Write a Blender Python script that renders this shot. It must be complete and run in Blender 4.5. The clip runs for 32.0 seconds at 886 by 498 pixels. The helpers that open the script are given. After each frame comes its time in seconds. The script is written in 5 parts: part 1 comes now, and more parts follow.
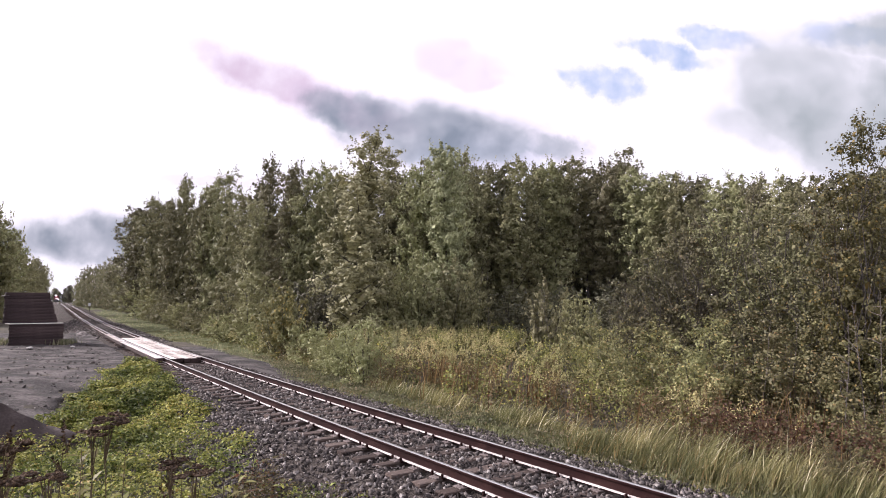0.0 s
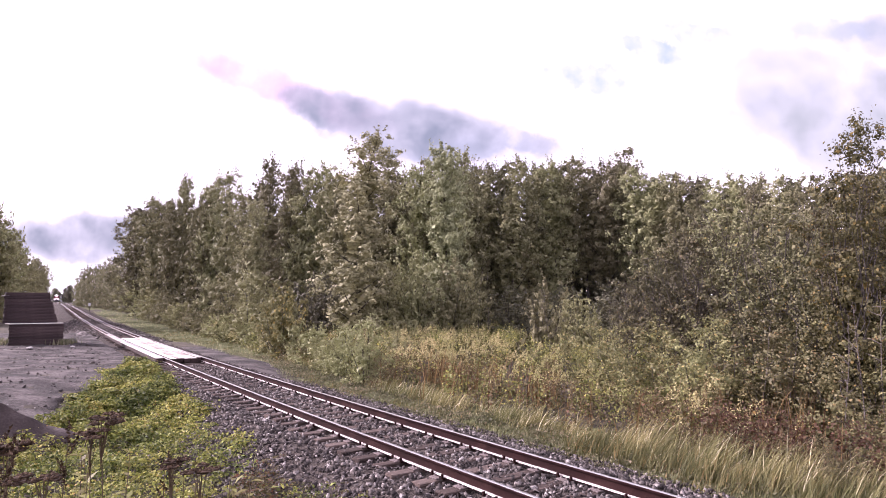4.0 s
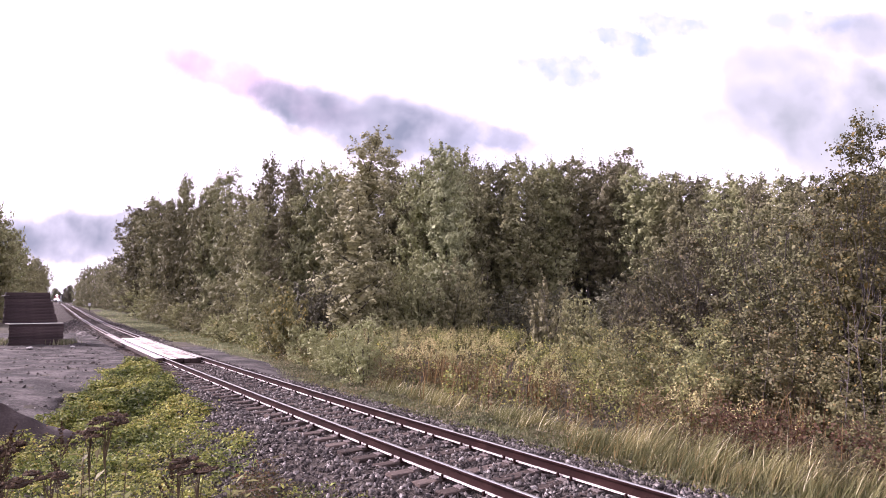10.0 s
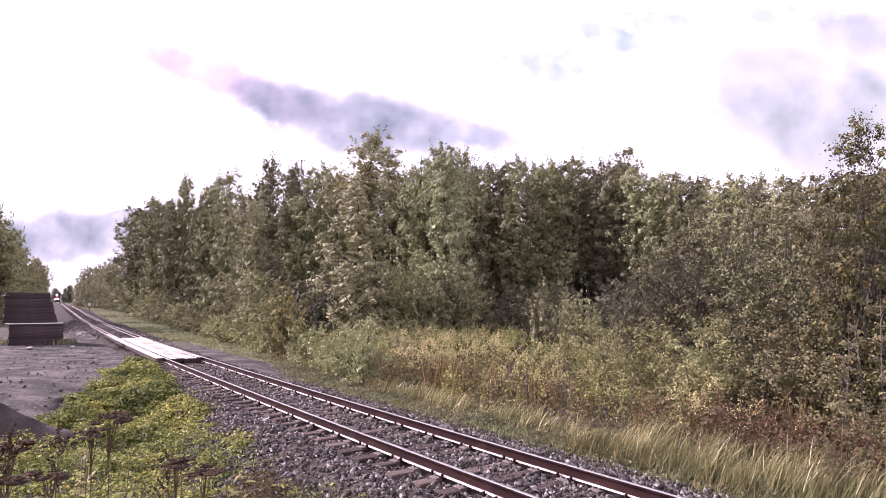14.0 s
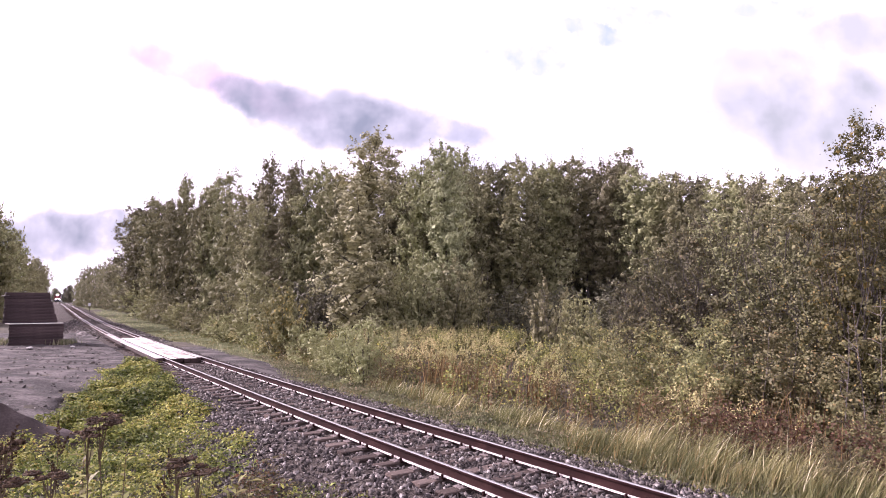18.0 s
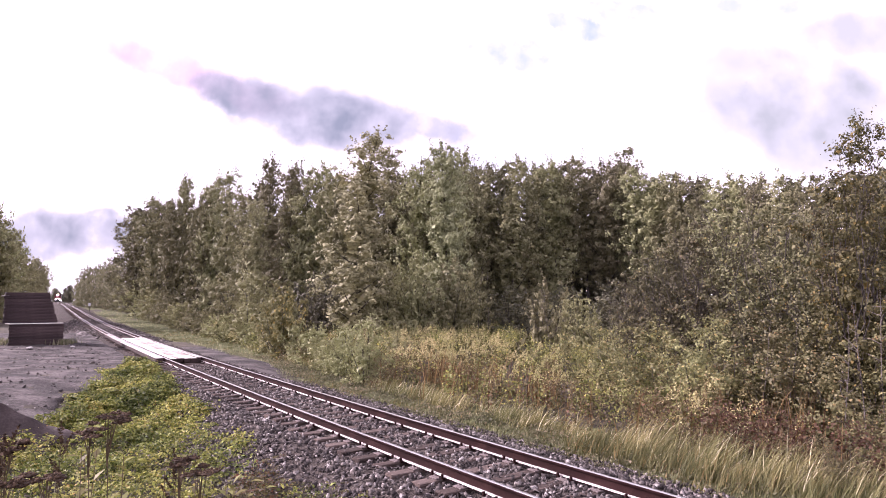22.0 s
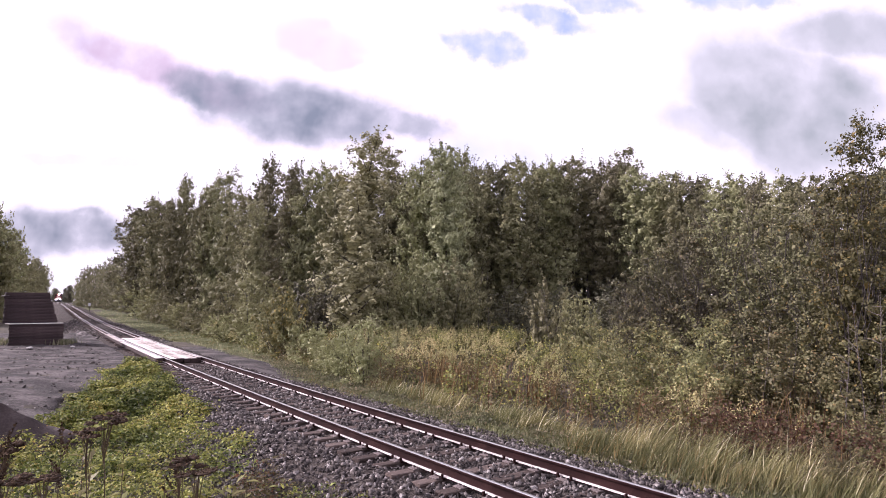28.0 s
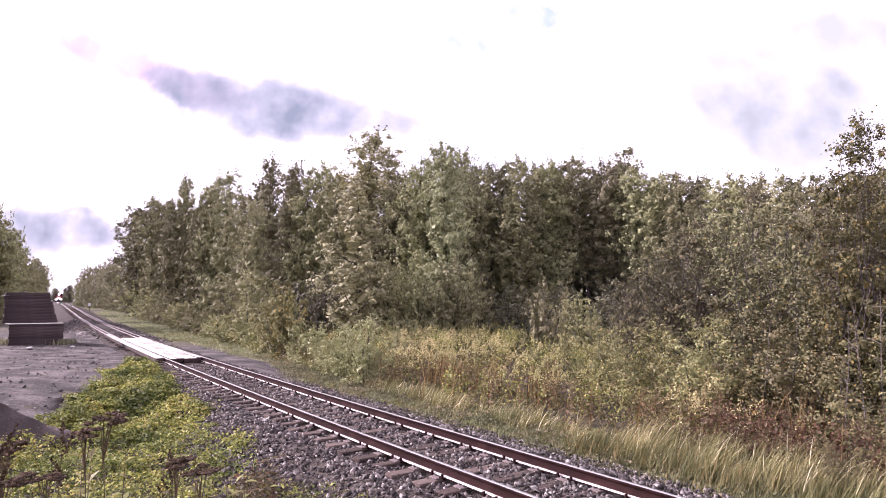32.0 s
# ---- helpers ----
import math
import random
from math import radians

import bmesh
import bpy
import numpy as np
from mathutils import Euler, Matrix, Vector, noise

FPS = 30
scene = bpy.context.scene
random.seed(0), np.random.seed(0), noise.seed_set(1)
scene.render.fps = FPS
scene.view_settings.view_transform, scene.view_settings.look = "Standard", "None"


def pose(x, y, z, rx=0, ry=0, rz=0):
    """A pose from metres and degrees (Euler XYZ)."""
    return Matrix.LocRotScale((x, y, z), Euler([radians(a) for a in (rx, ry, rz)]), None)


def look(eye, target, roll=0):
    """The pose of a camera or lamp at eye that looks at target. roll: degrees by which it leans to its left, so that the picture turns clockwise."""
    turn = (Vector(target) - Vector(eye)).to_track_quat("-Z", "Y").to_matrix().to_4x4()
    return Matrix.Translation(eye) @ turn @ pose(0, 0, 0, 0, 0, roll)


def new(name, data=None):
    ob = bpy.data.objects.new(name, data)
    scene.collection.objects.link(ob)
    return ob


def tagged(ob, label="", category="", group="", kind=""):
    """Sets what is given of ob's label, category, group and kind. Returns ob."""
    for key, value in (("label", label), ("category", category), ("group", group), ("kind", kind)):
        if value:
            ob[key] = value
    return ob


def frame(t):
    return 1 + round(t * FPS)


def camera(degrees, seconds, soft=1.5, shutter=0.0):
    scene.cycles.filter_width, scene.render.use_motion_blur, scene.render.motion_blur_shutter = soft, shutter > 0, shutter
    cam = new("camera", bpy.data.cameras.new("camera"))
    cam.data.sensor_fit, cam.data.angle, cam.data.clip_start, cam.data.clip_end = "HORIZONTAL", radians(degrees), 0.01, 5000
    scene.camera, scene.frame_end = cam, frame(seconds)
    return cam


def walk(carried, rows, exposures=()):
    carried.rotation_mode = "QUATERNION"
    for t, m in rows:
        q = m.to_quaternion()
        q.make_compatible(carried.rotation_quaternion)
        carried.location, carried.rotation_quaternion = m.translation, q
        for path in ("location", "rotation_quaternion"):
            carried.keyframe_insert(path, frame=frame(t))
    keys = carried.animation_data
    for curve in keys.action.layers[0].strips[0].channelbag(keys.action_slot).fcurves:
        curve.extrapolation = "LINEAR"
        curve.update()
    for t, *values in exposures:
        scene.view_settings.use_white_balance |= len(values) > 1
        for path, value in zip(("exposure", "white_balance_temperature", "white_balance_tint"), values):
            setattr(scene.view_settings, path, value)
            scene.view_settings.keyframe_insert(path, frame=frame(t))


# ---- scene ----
cam = camera(73.2, 32.0, soft=0.95)
STILL = look((0, 0, 2.53), (0, 100, 11.35))
walk(cam, [(0.0, STILL), (32.0, STILL)],
     exposures=[(0.0, 0.50, 6150, 23), (1.0, 0.95, 6150, 33), (2.0, 0.97, 6100, 39), (3.0, 0.93, 6100, 40), (6.0, 0.68, 6100, 37), (7.0, 0.17, 6100, 24), (8.0, 0.87, 6150, 39), (9.0, 0.93, 6100, 40), (10.0, 0.83, 6100, 40), (11.0, 0.81, 6100, 40), (12.0, 0.85, 6100, 40), (13.0, 0.95, 6100, 41), (14.0, 0.89, 6100, 41), (17.0, 0.83, 6150, 39), (18.0, 0.93, 6150, 40), (21.0, 0.93, 6150, 41), (24.0, 0.91, 6150, 41), (25.0, 0.89, 6150, 41), (28.0, 0.54, 6050, 33), (29.0, 0.44, 6050, 29), (30.0, 0.48, 6100, 26), (31.0, 0.68, 6150, 24), (32.0, 1.03, 6100, 39)])

# ---------------------------------------------------------------- light
SUN_AZ, SUN_EL = radians(-79), radians(29)      # from straight ahead, to the left; height
world = bpy.data.worlds.new("sky")
scene.world = world
world.use_nodes = True
wn, wl = world.node_tree.nodes, world.node_tree.links
wn.clear()
w_out = wn.new("ShaderNodeOutputWorld")
w_sky = wn.new("ShaderNodeTexSky")
w_sky.sky_type, w_sky.sun_disc = "NISHITA", False
w_sky.sun_elevation, w_sky.sun_rotation = SUN_EL, SUN_AZ
w_blue = wn.new("ShaderNodeBackground")
w_blue.inputs["Strength"].default_value = 0.12
w_white = wn.new("ShaderNodeBackground")        # thin bright cloud over most of the sky
w_white.inputs["Color"].default_value = (1.0, 0.985, 1.0, 1)
w_white.inputs["Strength"].default_value = 0.8
w_noise = wn.new("ShaderNodeTexNoise")
w_noise.inputs["Scale"].default_value, w_noise.inputs["Detail"].default_value = 2.2, 5
w_coord = wn.new("ShaderNodeTexCoord")
w_ramp = wn.new("ShaderNodeMapRange")
w_ramp.inputs["From Min"].default_value, w_ramp.inputs["From Max"].default_value = 0.2, 0.45
w_mix = wn.new("ShaderNodeMixShader")
wl.new(w_coord.outputs["Generated"], w_noise.inputs["Vector"])
wl.new(w_noise.outputs["Fac"], w_ramp.inputs["Value"])
wl.new(w_ramp.outputs["Result"], w_mix.inputs["Fac"])
wl.new(w_sky.outputs["Color"], w_blue.inputs["Color"])
wl.new(w_blue.outputs["Background"], w_mix.inputs[1])
wl.new(w_white.outputs["Background"], w_mix.inputs[2])
wl.new(w_mix.outputs["Shader"], w_out.inputs["Surface"])

sun = new("sun", bpy.data.lights.new("sun", "SUN"))
sun.data.energy, sun.data.angle, sun.data.color = 5.0, radians(0.6), (1.0, 0.94, 0.84)
sun_way = Vector((math.sin(SUN_AZ) * math.cos(SUN_EL), math.cos(SUN_AZ) * math.cos(SUN_EL), math.sin(SUN_EL)))
sun.matrix_world = look(sun_way * 50, (0, 0, 0))


# ---------------------------------------------------------------- materials
def material(name):
    m = bpy.data.materials.new(name)
    m.use_nodes = True
    m.node_tree.nodes.clear()
    return m, m.node_tree.nodes, m.node_tree.links


def ramp(nodes, stops):
    r = nodes.new("ShaderNodeValToRGB")
    els = r.color_ramp.elements
    while len(els) < len(stops):
        els.new(0.5)
    for e, (p, c) in zip(els, stops):
        e.position, e.color = p, (*c, 1)
    return r


def surface(name, stops, scale=6.0, fine=60.0, rough=0.85, metal=0.0, bump=0.4, depth=0.01, spread=(0, 0.0), stretch=(1, 1, 1), spec=0.35):
    """Two scales of noise through a colour ramp, with bump. spread: how much each piece differs (island, object)."""
    m, n, l = material(name)
    out, bsdf = n.new("ShaderNodeOutputMaterial"), n.new("ShaderNodeBsdfPrincipled")
    l.new(bsdf.outputs[0], out.inputs[0])
    co, mp = n.new("ShaderNodeTexCoord"), n.new("ShaderNodeMapping")
    mp.inputs["Scale"].default_value = stretch
    l.new(co.outputs["Object"], mp.inputs[0])
    big, small = n.new("ShaderNodeTexNoise"), n.new("ShaderNodeTexNoise")
    for t, s, d in ((big, scale, 6), (small, fine, 4)):
        t.inputs["Scale"].default_value, t.inputs["Detail"].default_value = s, d
        l.new(mp.outputs[0], t.inputs["Vector"])
    add = n.new("ShaderNodeMath")
    add.operation = "MULTIPLY_ADD"
    l.new(small.outputs["Fac"], add.inputs[0])
    add.inputs[1].default_value = 0.45
    l.new(big.outputs["Fac"], add.inputs[2])
    sub = n.new("ShaderNodeMath")
    sub.operation = "SUBTRACT"
    l.new(add.outputs[0], sub.inputs[0])
    sub.inputs[1].default_value = 0.225
    last = sub
    for kind, amount in zip(("island", "object"), spread):
        if not amount:
            continue
        if kind == "island":
            src = n.new("ShaderNodeNewGeometry").outputs["Random Per Island"]
        else:
            src = n.new("ShaderNodeObjectInfo").outputs["Random"]
        a = n.new("ShaderNodeMath")
        a.operation = "MULTIPLY_ADD"
        l.new(src, a.inputs[0])
        a.inputs[1].default_value = amount
        l.new(last.outputs[0], a.inputs[2])
        b = n.new("ShaderNodeMath")
        b.operation = "SUBTRACT"
        l.new(a.outputs[0], b.inputs[0])
        b.inputs[1].default_value = amount / 2
        last = b
    r = ramp(n, stops)
    l.new(last.outputs[0], r.inputs[0])
    l.new(r.outputs[0], bsdf.inputs["Base Color"])
    bsdf.inputs["Roughness"].default_value, bsdf.inputs["Metallic"].default_value = rough, metal
    bsdf.inputs["Specular IOR Level"].default_value = spec
    if bump:
        bp = n.new("ShaderNodeBump")
        bp.inputs["Strength"].default_value, bp.inputs["Distance"].default_value = bump, depth
        l.new(add.outputs[0], bp.inputs["Height"])
        l.new(bp.outputs[0], bsdf.inputs["Normal"])
    return m


def leafy(name, dark, mid, light, odd=None, share=0.06, through_light=0.3, rough=0.6, even=0.6, patch=0.0, grain=0.6, own=(0.66, 1.36)):
    """Leaves: each one a shade of its own, some light passing through; patch: how much whole patches of growth differ."""
    dark, light = [tuple(b + (a - b) * even for a, b in zip(c, mid)) for c in (dark, light)]
    m, n, l = material(name)
    out, mix = n.new("ShaderNodeOutputMaterial"), n.new("ShaderNodeMixShader")
    bsdf, tr = n.new("ShaderNodeBsdfPrincipled"), n.new("ShaderNodeBsdfTranslucent")
    geo, info = n.new("ShaderNodeNewGeometry"), n.new("ShaderNodeObjectInfo")
    stops = [(0.0, dark), (0.5, mid), (0.97 - share, light)]
    stops.append((0.985 - share if odd else 0.99, odd or light))
    r = ramp(n, stops)
    l.new(geo.outputs["Random Per Island"], r.inputs[0])
    hsv = n.new("ShaderNodeHueSaturation")
    hue, val = n.new("ShaderNodeMapRange"), n.new("ShaderNodeMapRange")
    hue.inputs["To Min"].default_value, hue.inputs["To Max"].default_value = 0.475, 0.518
    val.inputs["To Min"].default_value, val.inputs["To Max"].default_value = own
    l.new(info.outputs["Random"], hue.inputs[0])
    l.new(info.outputs["Random"], val.inputs[0])
    l.new(hue.outputs[0], hsv.inputs["Hue"])
    l.new(val.outputs[0], hsv.inputs["Value"])
    l.new(r.outputs[0], hsv.inputs["Color"])
    tone = hsv
    if patch:
        co, ns, tone = n.new("ShaderNodeTexCoord"), n.new("ShaderNodeTexNoise"), n.new("ShaderNodeHueSaturation")
        ns.inputs["Scale"].default_value, ns.inputs["Detail"].default_value = grain, 3
        l.new(co.outputs["Object"], ns.inputs["Vector"])
        for source, socket, lo, hi in ((0, "Hue", 0.5 - 0.02 * patch, 0.5 + 0.045 * patch), (0, "Value", 1 - 0.6 * patch, 1 + 0.6 * patch)):
            mr = n.new("ShaderNodeMapRange")
            mr.inputs["From Min"].default_value, mr.inputs["From Max"].default_value = 0.32, 0.68
            mr.inputs["To Min"].default_value, mr.inputs["To Max"].default_value = (hi, lo) if socket == "Value" else (lo, hi)
            l.new(ns.outputs["Fac"], mr.inputs[0])
            l.new(mr.outputs[0], tone.inputs[socket])
        l.new(hsv.outputs[0], tone.inputs["Color"])
    l.new(tone.outputs[0], bsdf.inputs["Base Color"])
    l.new(tone.outputs[0], tr.inputs["Color"])
    bsdf.inputs["Roughness"].default_value = rough
    bsdf.inputs["Specular IOR Level"].default_value = 0.3
    mix.inputs[0].default_value = through_light
    l.new(bsdf.outputs[0], mix.inputs[1])
    l.new(tr.outputs[0], mix.inputs[2])
    l.new(mix.outputs[0], out.inputs[0])
    return m


def plain(name, color, rough=0.5, metal=0.0, emit=0.0):
    m, n, l = material(name)
    out, bsdf = n.new("ShaderNodeOutputMaterial"), n.new("ShaderNodeBsdfPrincipled")
    bsdf.inputs["Base Color"].default_value = (*color, 1)
    bsdf.inputs["Roughness"].default_value, bsdf.inputs["Metallic"].default_value = rough, metal
    if emit:
        bsdf.inputs["Emission Color"].default_value = (*color, 1)
        bsdf.inputs["Emission Strength"].default_value = emit
    l.new(bsdf.outputs[0], out.inputs[0])
    return m


M_SOIL = surface("soil_and_turf", [(0.3, (0.018, 0.014, 0.01)), (0.47, (0.042, 0.035, 0.022)), (0.6, (0.068, 0.057, 0.036)), (0.75, (0.1, 0.082, 0.058))], 1.3, 11, 0.95, bump=0.8, depth=0.05)
M_GRAVEL = surface("road_gravel", [(0.36, (0.017, 0.0145, 0.0135)), (0.5, (0.046, 0.039, 0.036)), (0.64, (0.115, 0.1, 0.093))], 1.1, 17, 0.95, bump=1.0, depth=0.12, stretch=(0.55, 1, 1))
M_BED = surface("ballast_bed", [(0.2, (0.016, 0.013, 0.012)), (0.45, (0.045, 0.037, 0.033)), (0.62, (0.09, 0.077, 0.068)), (0.8, (0.19, 0.165, 0.145))], 9.0, 34, 0.95, bump=1.0, depth=0.06, spec=0.12)
M_STONE = surface("crushed_stone", [(0.05, (0.018, 0.0155, 0.015)), (0.4, (0.06, 0.052, 0.05)), (0.76, (0.15, 0.132, 0.124)), (0.99, (0.4, 0.37, 0.35))], 12, 60, 0.9, bump=0.3, depth=0.004, spread=(0.75, 0.2), spec=0.12)
M_PLATE = surface("pale_tie_plate", [(0.2, (0.07, 0.05, 0.046)), (0.8, (0.26, 0.22, 0.21))], 9, 60, 0.85, bump=0.2, depth=0.002)
M_SWARD = surface("short_turf", [(0.25, (0.035, 0.034, 0.016)), (0.42, (0.08, 0.086, 0.04)), (0.6, (0.13, 0.137, 0.066)), (0.8, (0.2, 0.19, 0.11))], 1.6, 26, 0.95, bump=1.0, depth=0.05, spec=0.1)
M_TIE = surface("weathered_tie", [(0.2, (0.03, 0.023, 0.021)), (0.5, (0.08, 0.06, 0.052)), (0.8, (0.16, 0.125, 0.11))], 2.0, 9, 0.95, bump=0.8, depth=0.012, spread=(0, 0.35), stretch=(1.2, 9, 9), spec=0.15)
M_RUST = surface("rail_rust", [(0.2, (0.012, 0.005, 0.005)), (0.5, (0.022, 0.009, 0.0085)), (0.8, (0.042, 0.02, 0.018))], 3.0, 40, 0.9, bump=0.2, depth=0.002, spec=0.12)
M_STEEL = surface("polished_railhead", [(0.2, (0.62, 0.6, 0.59)), (0.8, (0.8, 0.78, 0.77))], 2.0, 90, 0.34, metal=1.0, bump=0.04, depth=0.001)
# rail foot painted pale to imitate the glare on its upper faces
M_FOOT = surface("glare_pale_rail_foot", [(0.2, (0.22, 0.18, 0.17)), (0.8, (0.62, 0.57, 0.55))], 3.0, 40, 0.6, bump=0.1, depth=0.001, spec=0.6)
M_PLANK = surface("crossing_plank", [(0.2, (0.24, 0.2, 0.18)), (0.42, (0.43, 0.38, 0.35)), (0.6, (0.56, 0.505, 0.47)), (0.8, (0.66, 0.61, 0.575))], 1.6, 14, 0.85, bump=0.7, depth=0.012, spread=(0, 0.4), stretch=(1, 0.25, 1))
M_PLANKSIDE = surface("creosoted_plank_side", [(0.2, (0.02, 0.012, 0.011)), (0.8, (0.07, 0.045, 0.04))], 2, 18, 0.85, bump=0.4, depth=0.006)
M_CREO = surface("creosoted_timber", [(0.2, (0.018, 0.012, 0.012)), (0.5, (0.042, 0.028, 0.028)), (0.8, (0.08, 0.056, 0.054))], 2.5, 18, 0.85, bump=0.6, depth=0.01, spread=(0, 0.3), stretch=(0.4, 2, 2))
# near-white, to imitate light lying on the stack's ledge
M_PALE = surface("lit_ledge_pale", [(0.2, (0.6, 0.56, 0.5)), (0.8, (0.8, 0.77, 0.72))], 2.5, 20, 0.8, bump=0.3, depth=0.005)
M_DIRT = surface("dark_dirt", [(0.2, (0.02, 0.015, 0.014)), (0.5, (0.05, 0.038, 0.036)), (0.8, (0.1, 0.08, 0.075))], 1.6, 22, 0.95, bump=1.0, depth=0.05)
M_BARK = surface("grey_bark", [(0.2, (0.024, 0.02, 0.018)), (0.5, (0.055, 0.047, 0.042)), (0.8, (0.12, 0.108, 0.096))], 3, 25, 0.9, bump=0.6, depth=0.01, stretch=(1, 1, 0.3))
M_DEAD = surface("bleached_branch", [(0.2, (0.07, 0.058, 0.053)), (0.8, (0.22, 0.19, 0.175))], 3, 25, 0.9, bump=0.4, depth=0.005, stretch=(1, 1, 0.3))
M_STALK = surface("dry_stalk", [(0.2, (0.05, 0.035, 0.022)), (0.8, (0.16, 0.115, 0.07))], 6, 40, 0.9, bump=0)
M_SEED = surface("brown_seed_head", [(0.1, (0.02, 0.011, 0.006)), (0.5, (0.055, 0.032, 0.017)), (0.9, (0.13, 0.085, 0.05))], 30, 120, 0.95, bump=0.8, depth=0.006, spread=(0.5, 0))

M_ASPEN = leafy("aspen_leaf", (0.088, 0.092, 0.046), (0.193, 0.190, 0.094), (0.396, 0.380, 0.208), even=0.35, through_light=0.12)
M_POPLAR = leafy("poplar_leaf", (0.085, 0.09, 0.046), (0.2, 0.206, 0.105), (0.424, 0.428, 0.24), even=0.4, through_light=0.12, own=(1.28, 1.25))
# leaf colour lowered so that it carries the shade inside the wood
M_SHADELEAF = leafy("shade_darkened_leaf", (0.06, 0.06, 0.04), (0.11, 0.108, 0.066), (0.18, 0.17, 0.1), through_light=0.16)
M_SPRUCE = leafy("spruce_needles", (0.016, 0.026, 0.014), (0.028, 0.042, 0.02), (0.045, 0.06, 0.03), through_light=0.1)
M_WILLOW = leafy("willow_leaf", (0.046, 0.047, 0.022), (0.100, 0.096, 0.044), (0.207, 0.192, 0.096), (0.237, 0.185, 0.074), 0.015, even=0.4, through_light=0.16)
M_YELLOW = leafy("yellowing_leaf", (0.09, 0.09, 0.034), (0.19, 0.182, 0.072), (0.33, 0.3, 0.13), (0.4, 0.32, 0.1), 0.05)
M_HERB = leafy("herb_leaf", (0.075, 0.077, 0.025), (0.165, 0.158, 0.053), (0.29, 0.265, 0.1), (0.38, 0.31, 0.09), 0.05, even=0.8, patch=0.5)
M_WEED = leafy("fresh_weed_leaf", (0.066, 0.1, 0.02), (0.23, 0.262, 0.056), (0.475, 0.51, 0.14), (0.44, 0.37, 0.1), 0.025, even=1.1, patch=0.9)
M_GOLD = leafy("faded_goldenrod_plume", (0.25, 0.21, 0.1), (0.4, 0.345, 0.17), (0.56, 0.5, 0.27), (0.27, 0.19, 0.11), 0.05, even=0.8, patch=0.45)
M_STRAW = leafy("straw_grass_blade", (0.08, 0.075, 0.03), (0.185, 0.166, 0.068), (0.36, 0.315, 0.155), (0.62, 0.55, 0.38), 0.07, even=0.8, patch=0.45)
M_TURF = leafy("short_grass_blade", (0.092, 0.102, 0.052), (0.185, 0.192, 0.1), (0.33, 0.325, 0.195), (0.44, 0.405, 0.27), 0.08, even=0.8, patch=0.45)
M_LIME = leafy("yellow_green_leaf", (0.041, 0.042, 0.016), (0.089, 0.083, 0.032), (0.170, 0.153, 0.061), (0.230, 0.170, 0.051), 0.04)
M_SAP = leafy("sapling_leaf", (0.117, 0.122, 0.051), (0.230, 0.230, 0.106), (0.411, 0.400, 0.210), even=0.4, through_light=0.16)
M_OCHRE = leafy("ochre_leaf", (0.068, 0.052, 0.026), (0.152, 0.122, 0.056), (0.304, 0.256, 0.132), (0.192, 0.112, 0.056), 0.08, even=0.8, patch=0.45)
M_DEEPHERB = leafy("shaded_herb_leaf", (0.055, 0.062, 0.022), (0.125, 0.13, 0.045), (0.25, 0.245, 0.09), (0.3, 0.22, 0.08), 0.06, even=0.8, patch=0.7)
M_TURFLEAF = leafy("low_weed_leaf", (0.09, 0.098, 0.047), (0.185, 0.192, 0.095), (0.34, 0.33, 0.185), (0.43, 0.38, 0.23), 0.08, even=0.8, patch=0.45)
M_BRUSH = leafy("low_shrub_leaf", (0.08, 0.082, 0.034), (0.158, 0.154, 0.064), (0.3, 0.275, 0.125), (0.3, 0.22, 0.09), 0.03, even=0.6, through_light=0.18)
M_RED = leafy("reddened_leaf", (0.035, 0.017, 0.012), (0.075, 0.036, 0.024), (0.15, 0.08, 0.05))


# ---------------------------------------------------------------- building helpers
def quads(name, v, mat, smooth=False):
    """A mesh of loose four-sided faces from an (n, 4, 3) array."""
    n = len(v)
    me = bpy.data.meshes.new(name)
    me.vertices.add(4 * n)
    me.vertices.foreach_set("co", np.ascontiguousarray(v, dtype=np.float32).ravel())
    me.loops.add(4 * n)
    me.loops.foreach_set("vertex_index", np.arange(4 * n, dtype=np.int32))
    me.polygons.add(n)
    me.polygons.foreach_set("loop_start", np.arange(0, 4 * n, 4, dtype=np.int32))
    me.update(calc_edges=True)
    me.materials.append(mat)
    return me


def shell(name, verts, faces, mat, smooth=False):
    """A mesh from arrays of corners and four-sided faces that share them."""
    verts, faces = np.asarray(verts, dtype=np.float32), np.asarray(faces, dtype=np.int32)
    me = bpy.data.meshes.new(name)
    me.vertices.add(len(verts))
    me.vertices.foreach_set("co", verts.ravel())
    me.loops.add(faces.size)
    me.loops.foreach_set("vertex_index", faces.ravel())
    me.polygons.add(len(faces))
    me.polygons.foreach_set("loop_start", np.arange(0, faces.size, 4, dtype=np.int32))
    if smooth:
        me.polygons.foreach_set("use_smooth", np.ones(len(faces), dtype=bool))
    me.update(calc_edges=True)
    me.materials.append(mat)
    return me


def part(name, data, parent, label="", mat=None, m=None):
    """Links a mesh, or a bmesh with a material, as one object under parent."""
    if isinstance(data, bmesh.types.BMesh):
        me = bpy.data.meshes.new(name)
        data.to_mesh(me)
        data.free()
        me.materials.append(mat)
        data = me
    ob = new(name, data)
    ob.parent = parent
    if m is not None:
        ob.matrix_basis = m
    if label:
        tagged(ob, label)
    return ob


def thing(name, m, label, category, group="", kind=""):
    ob = new(name)
    ob.empty_display_size = 0.2
    ob.matrix_basis = m
    return tagged(ob, label, category, group, kind)


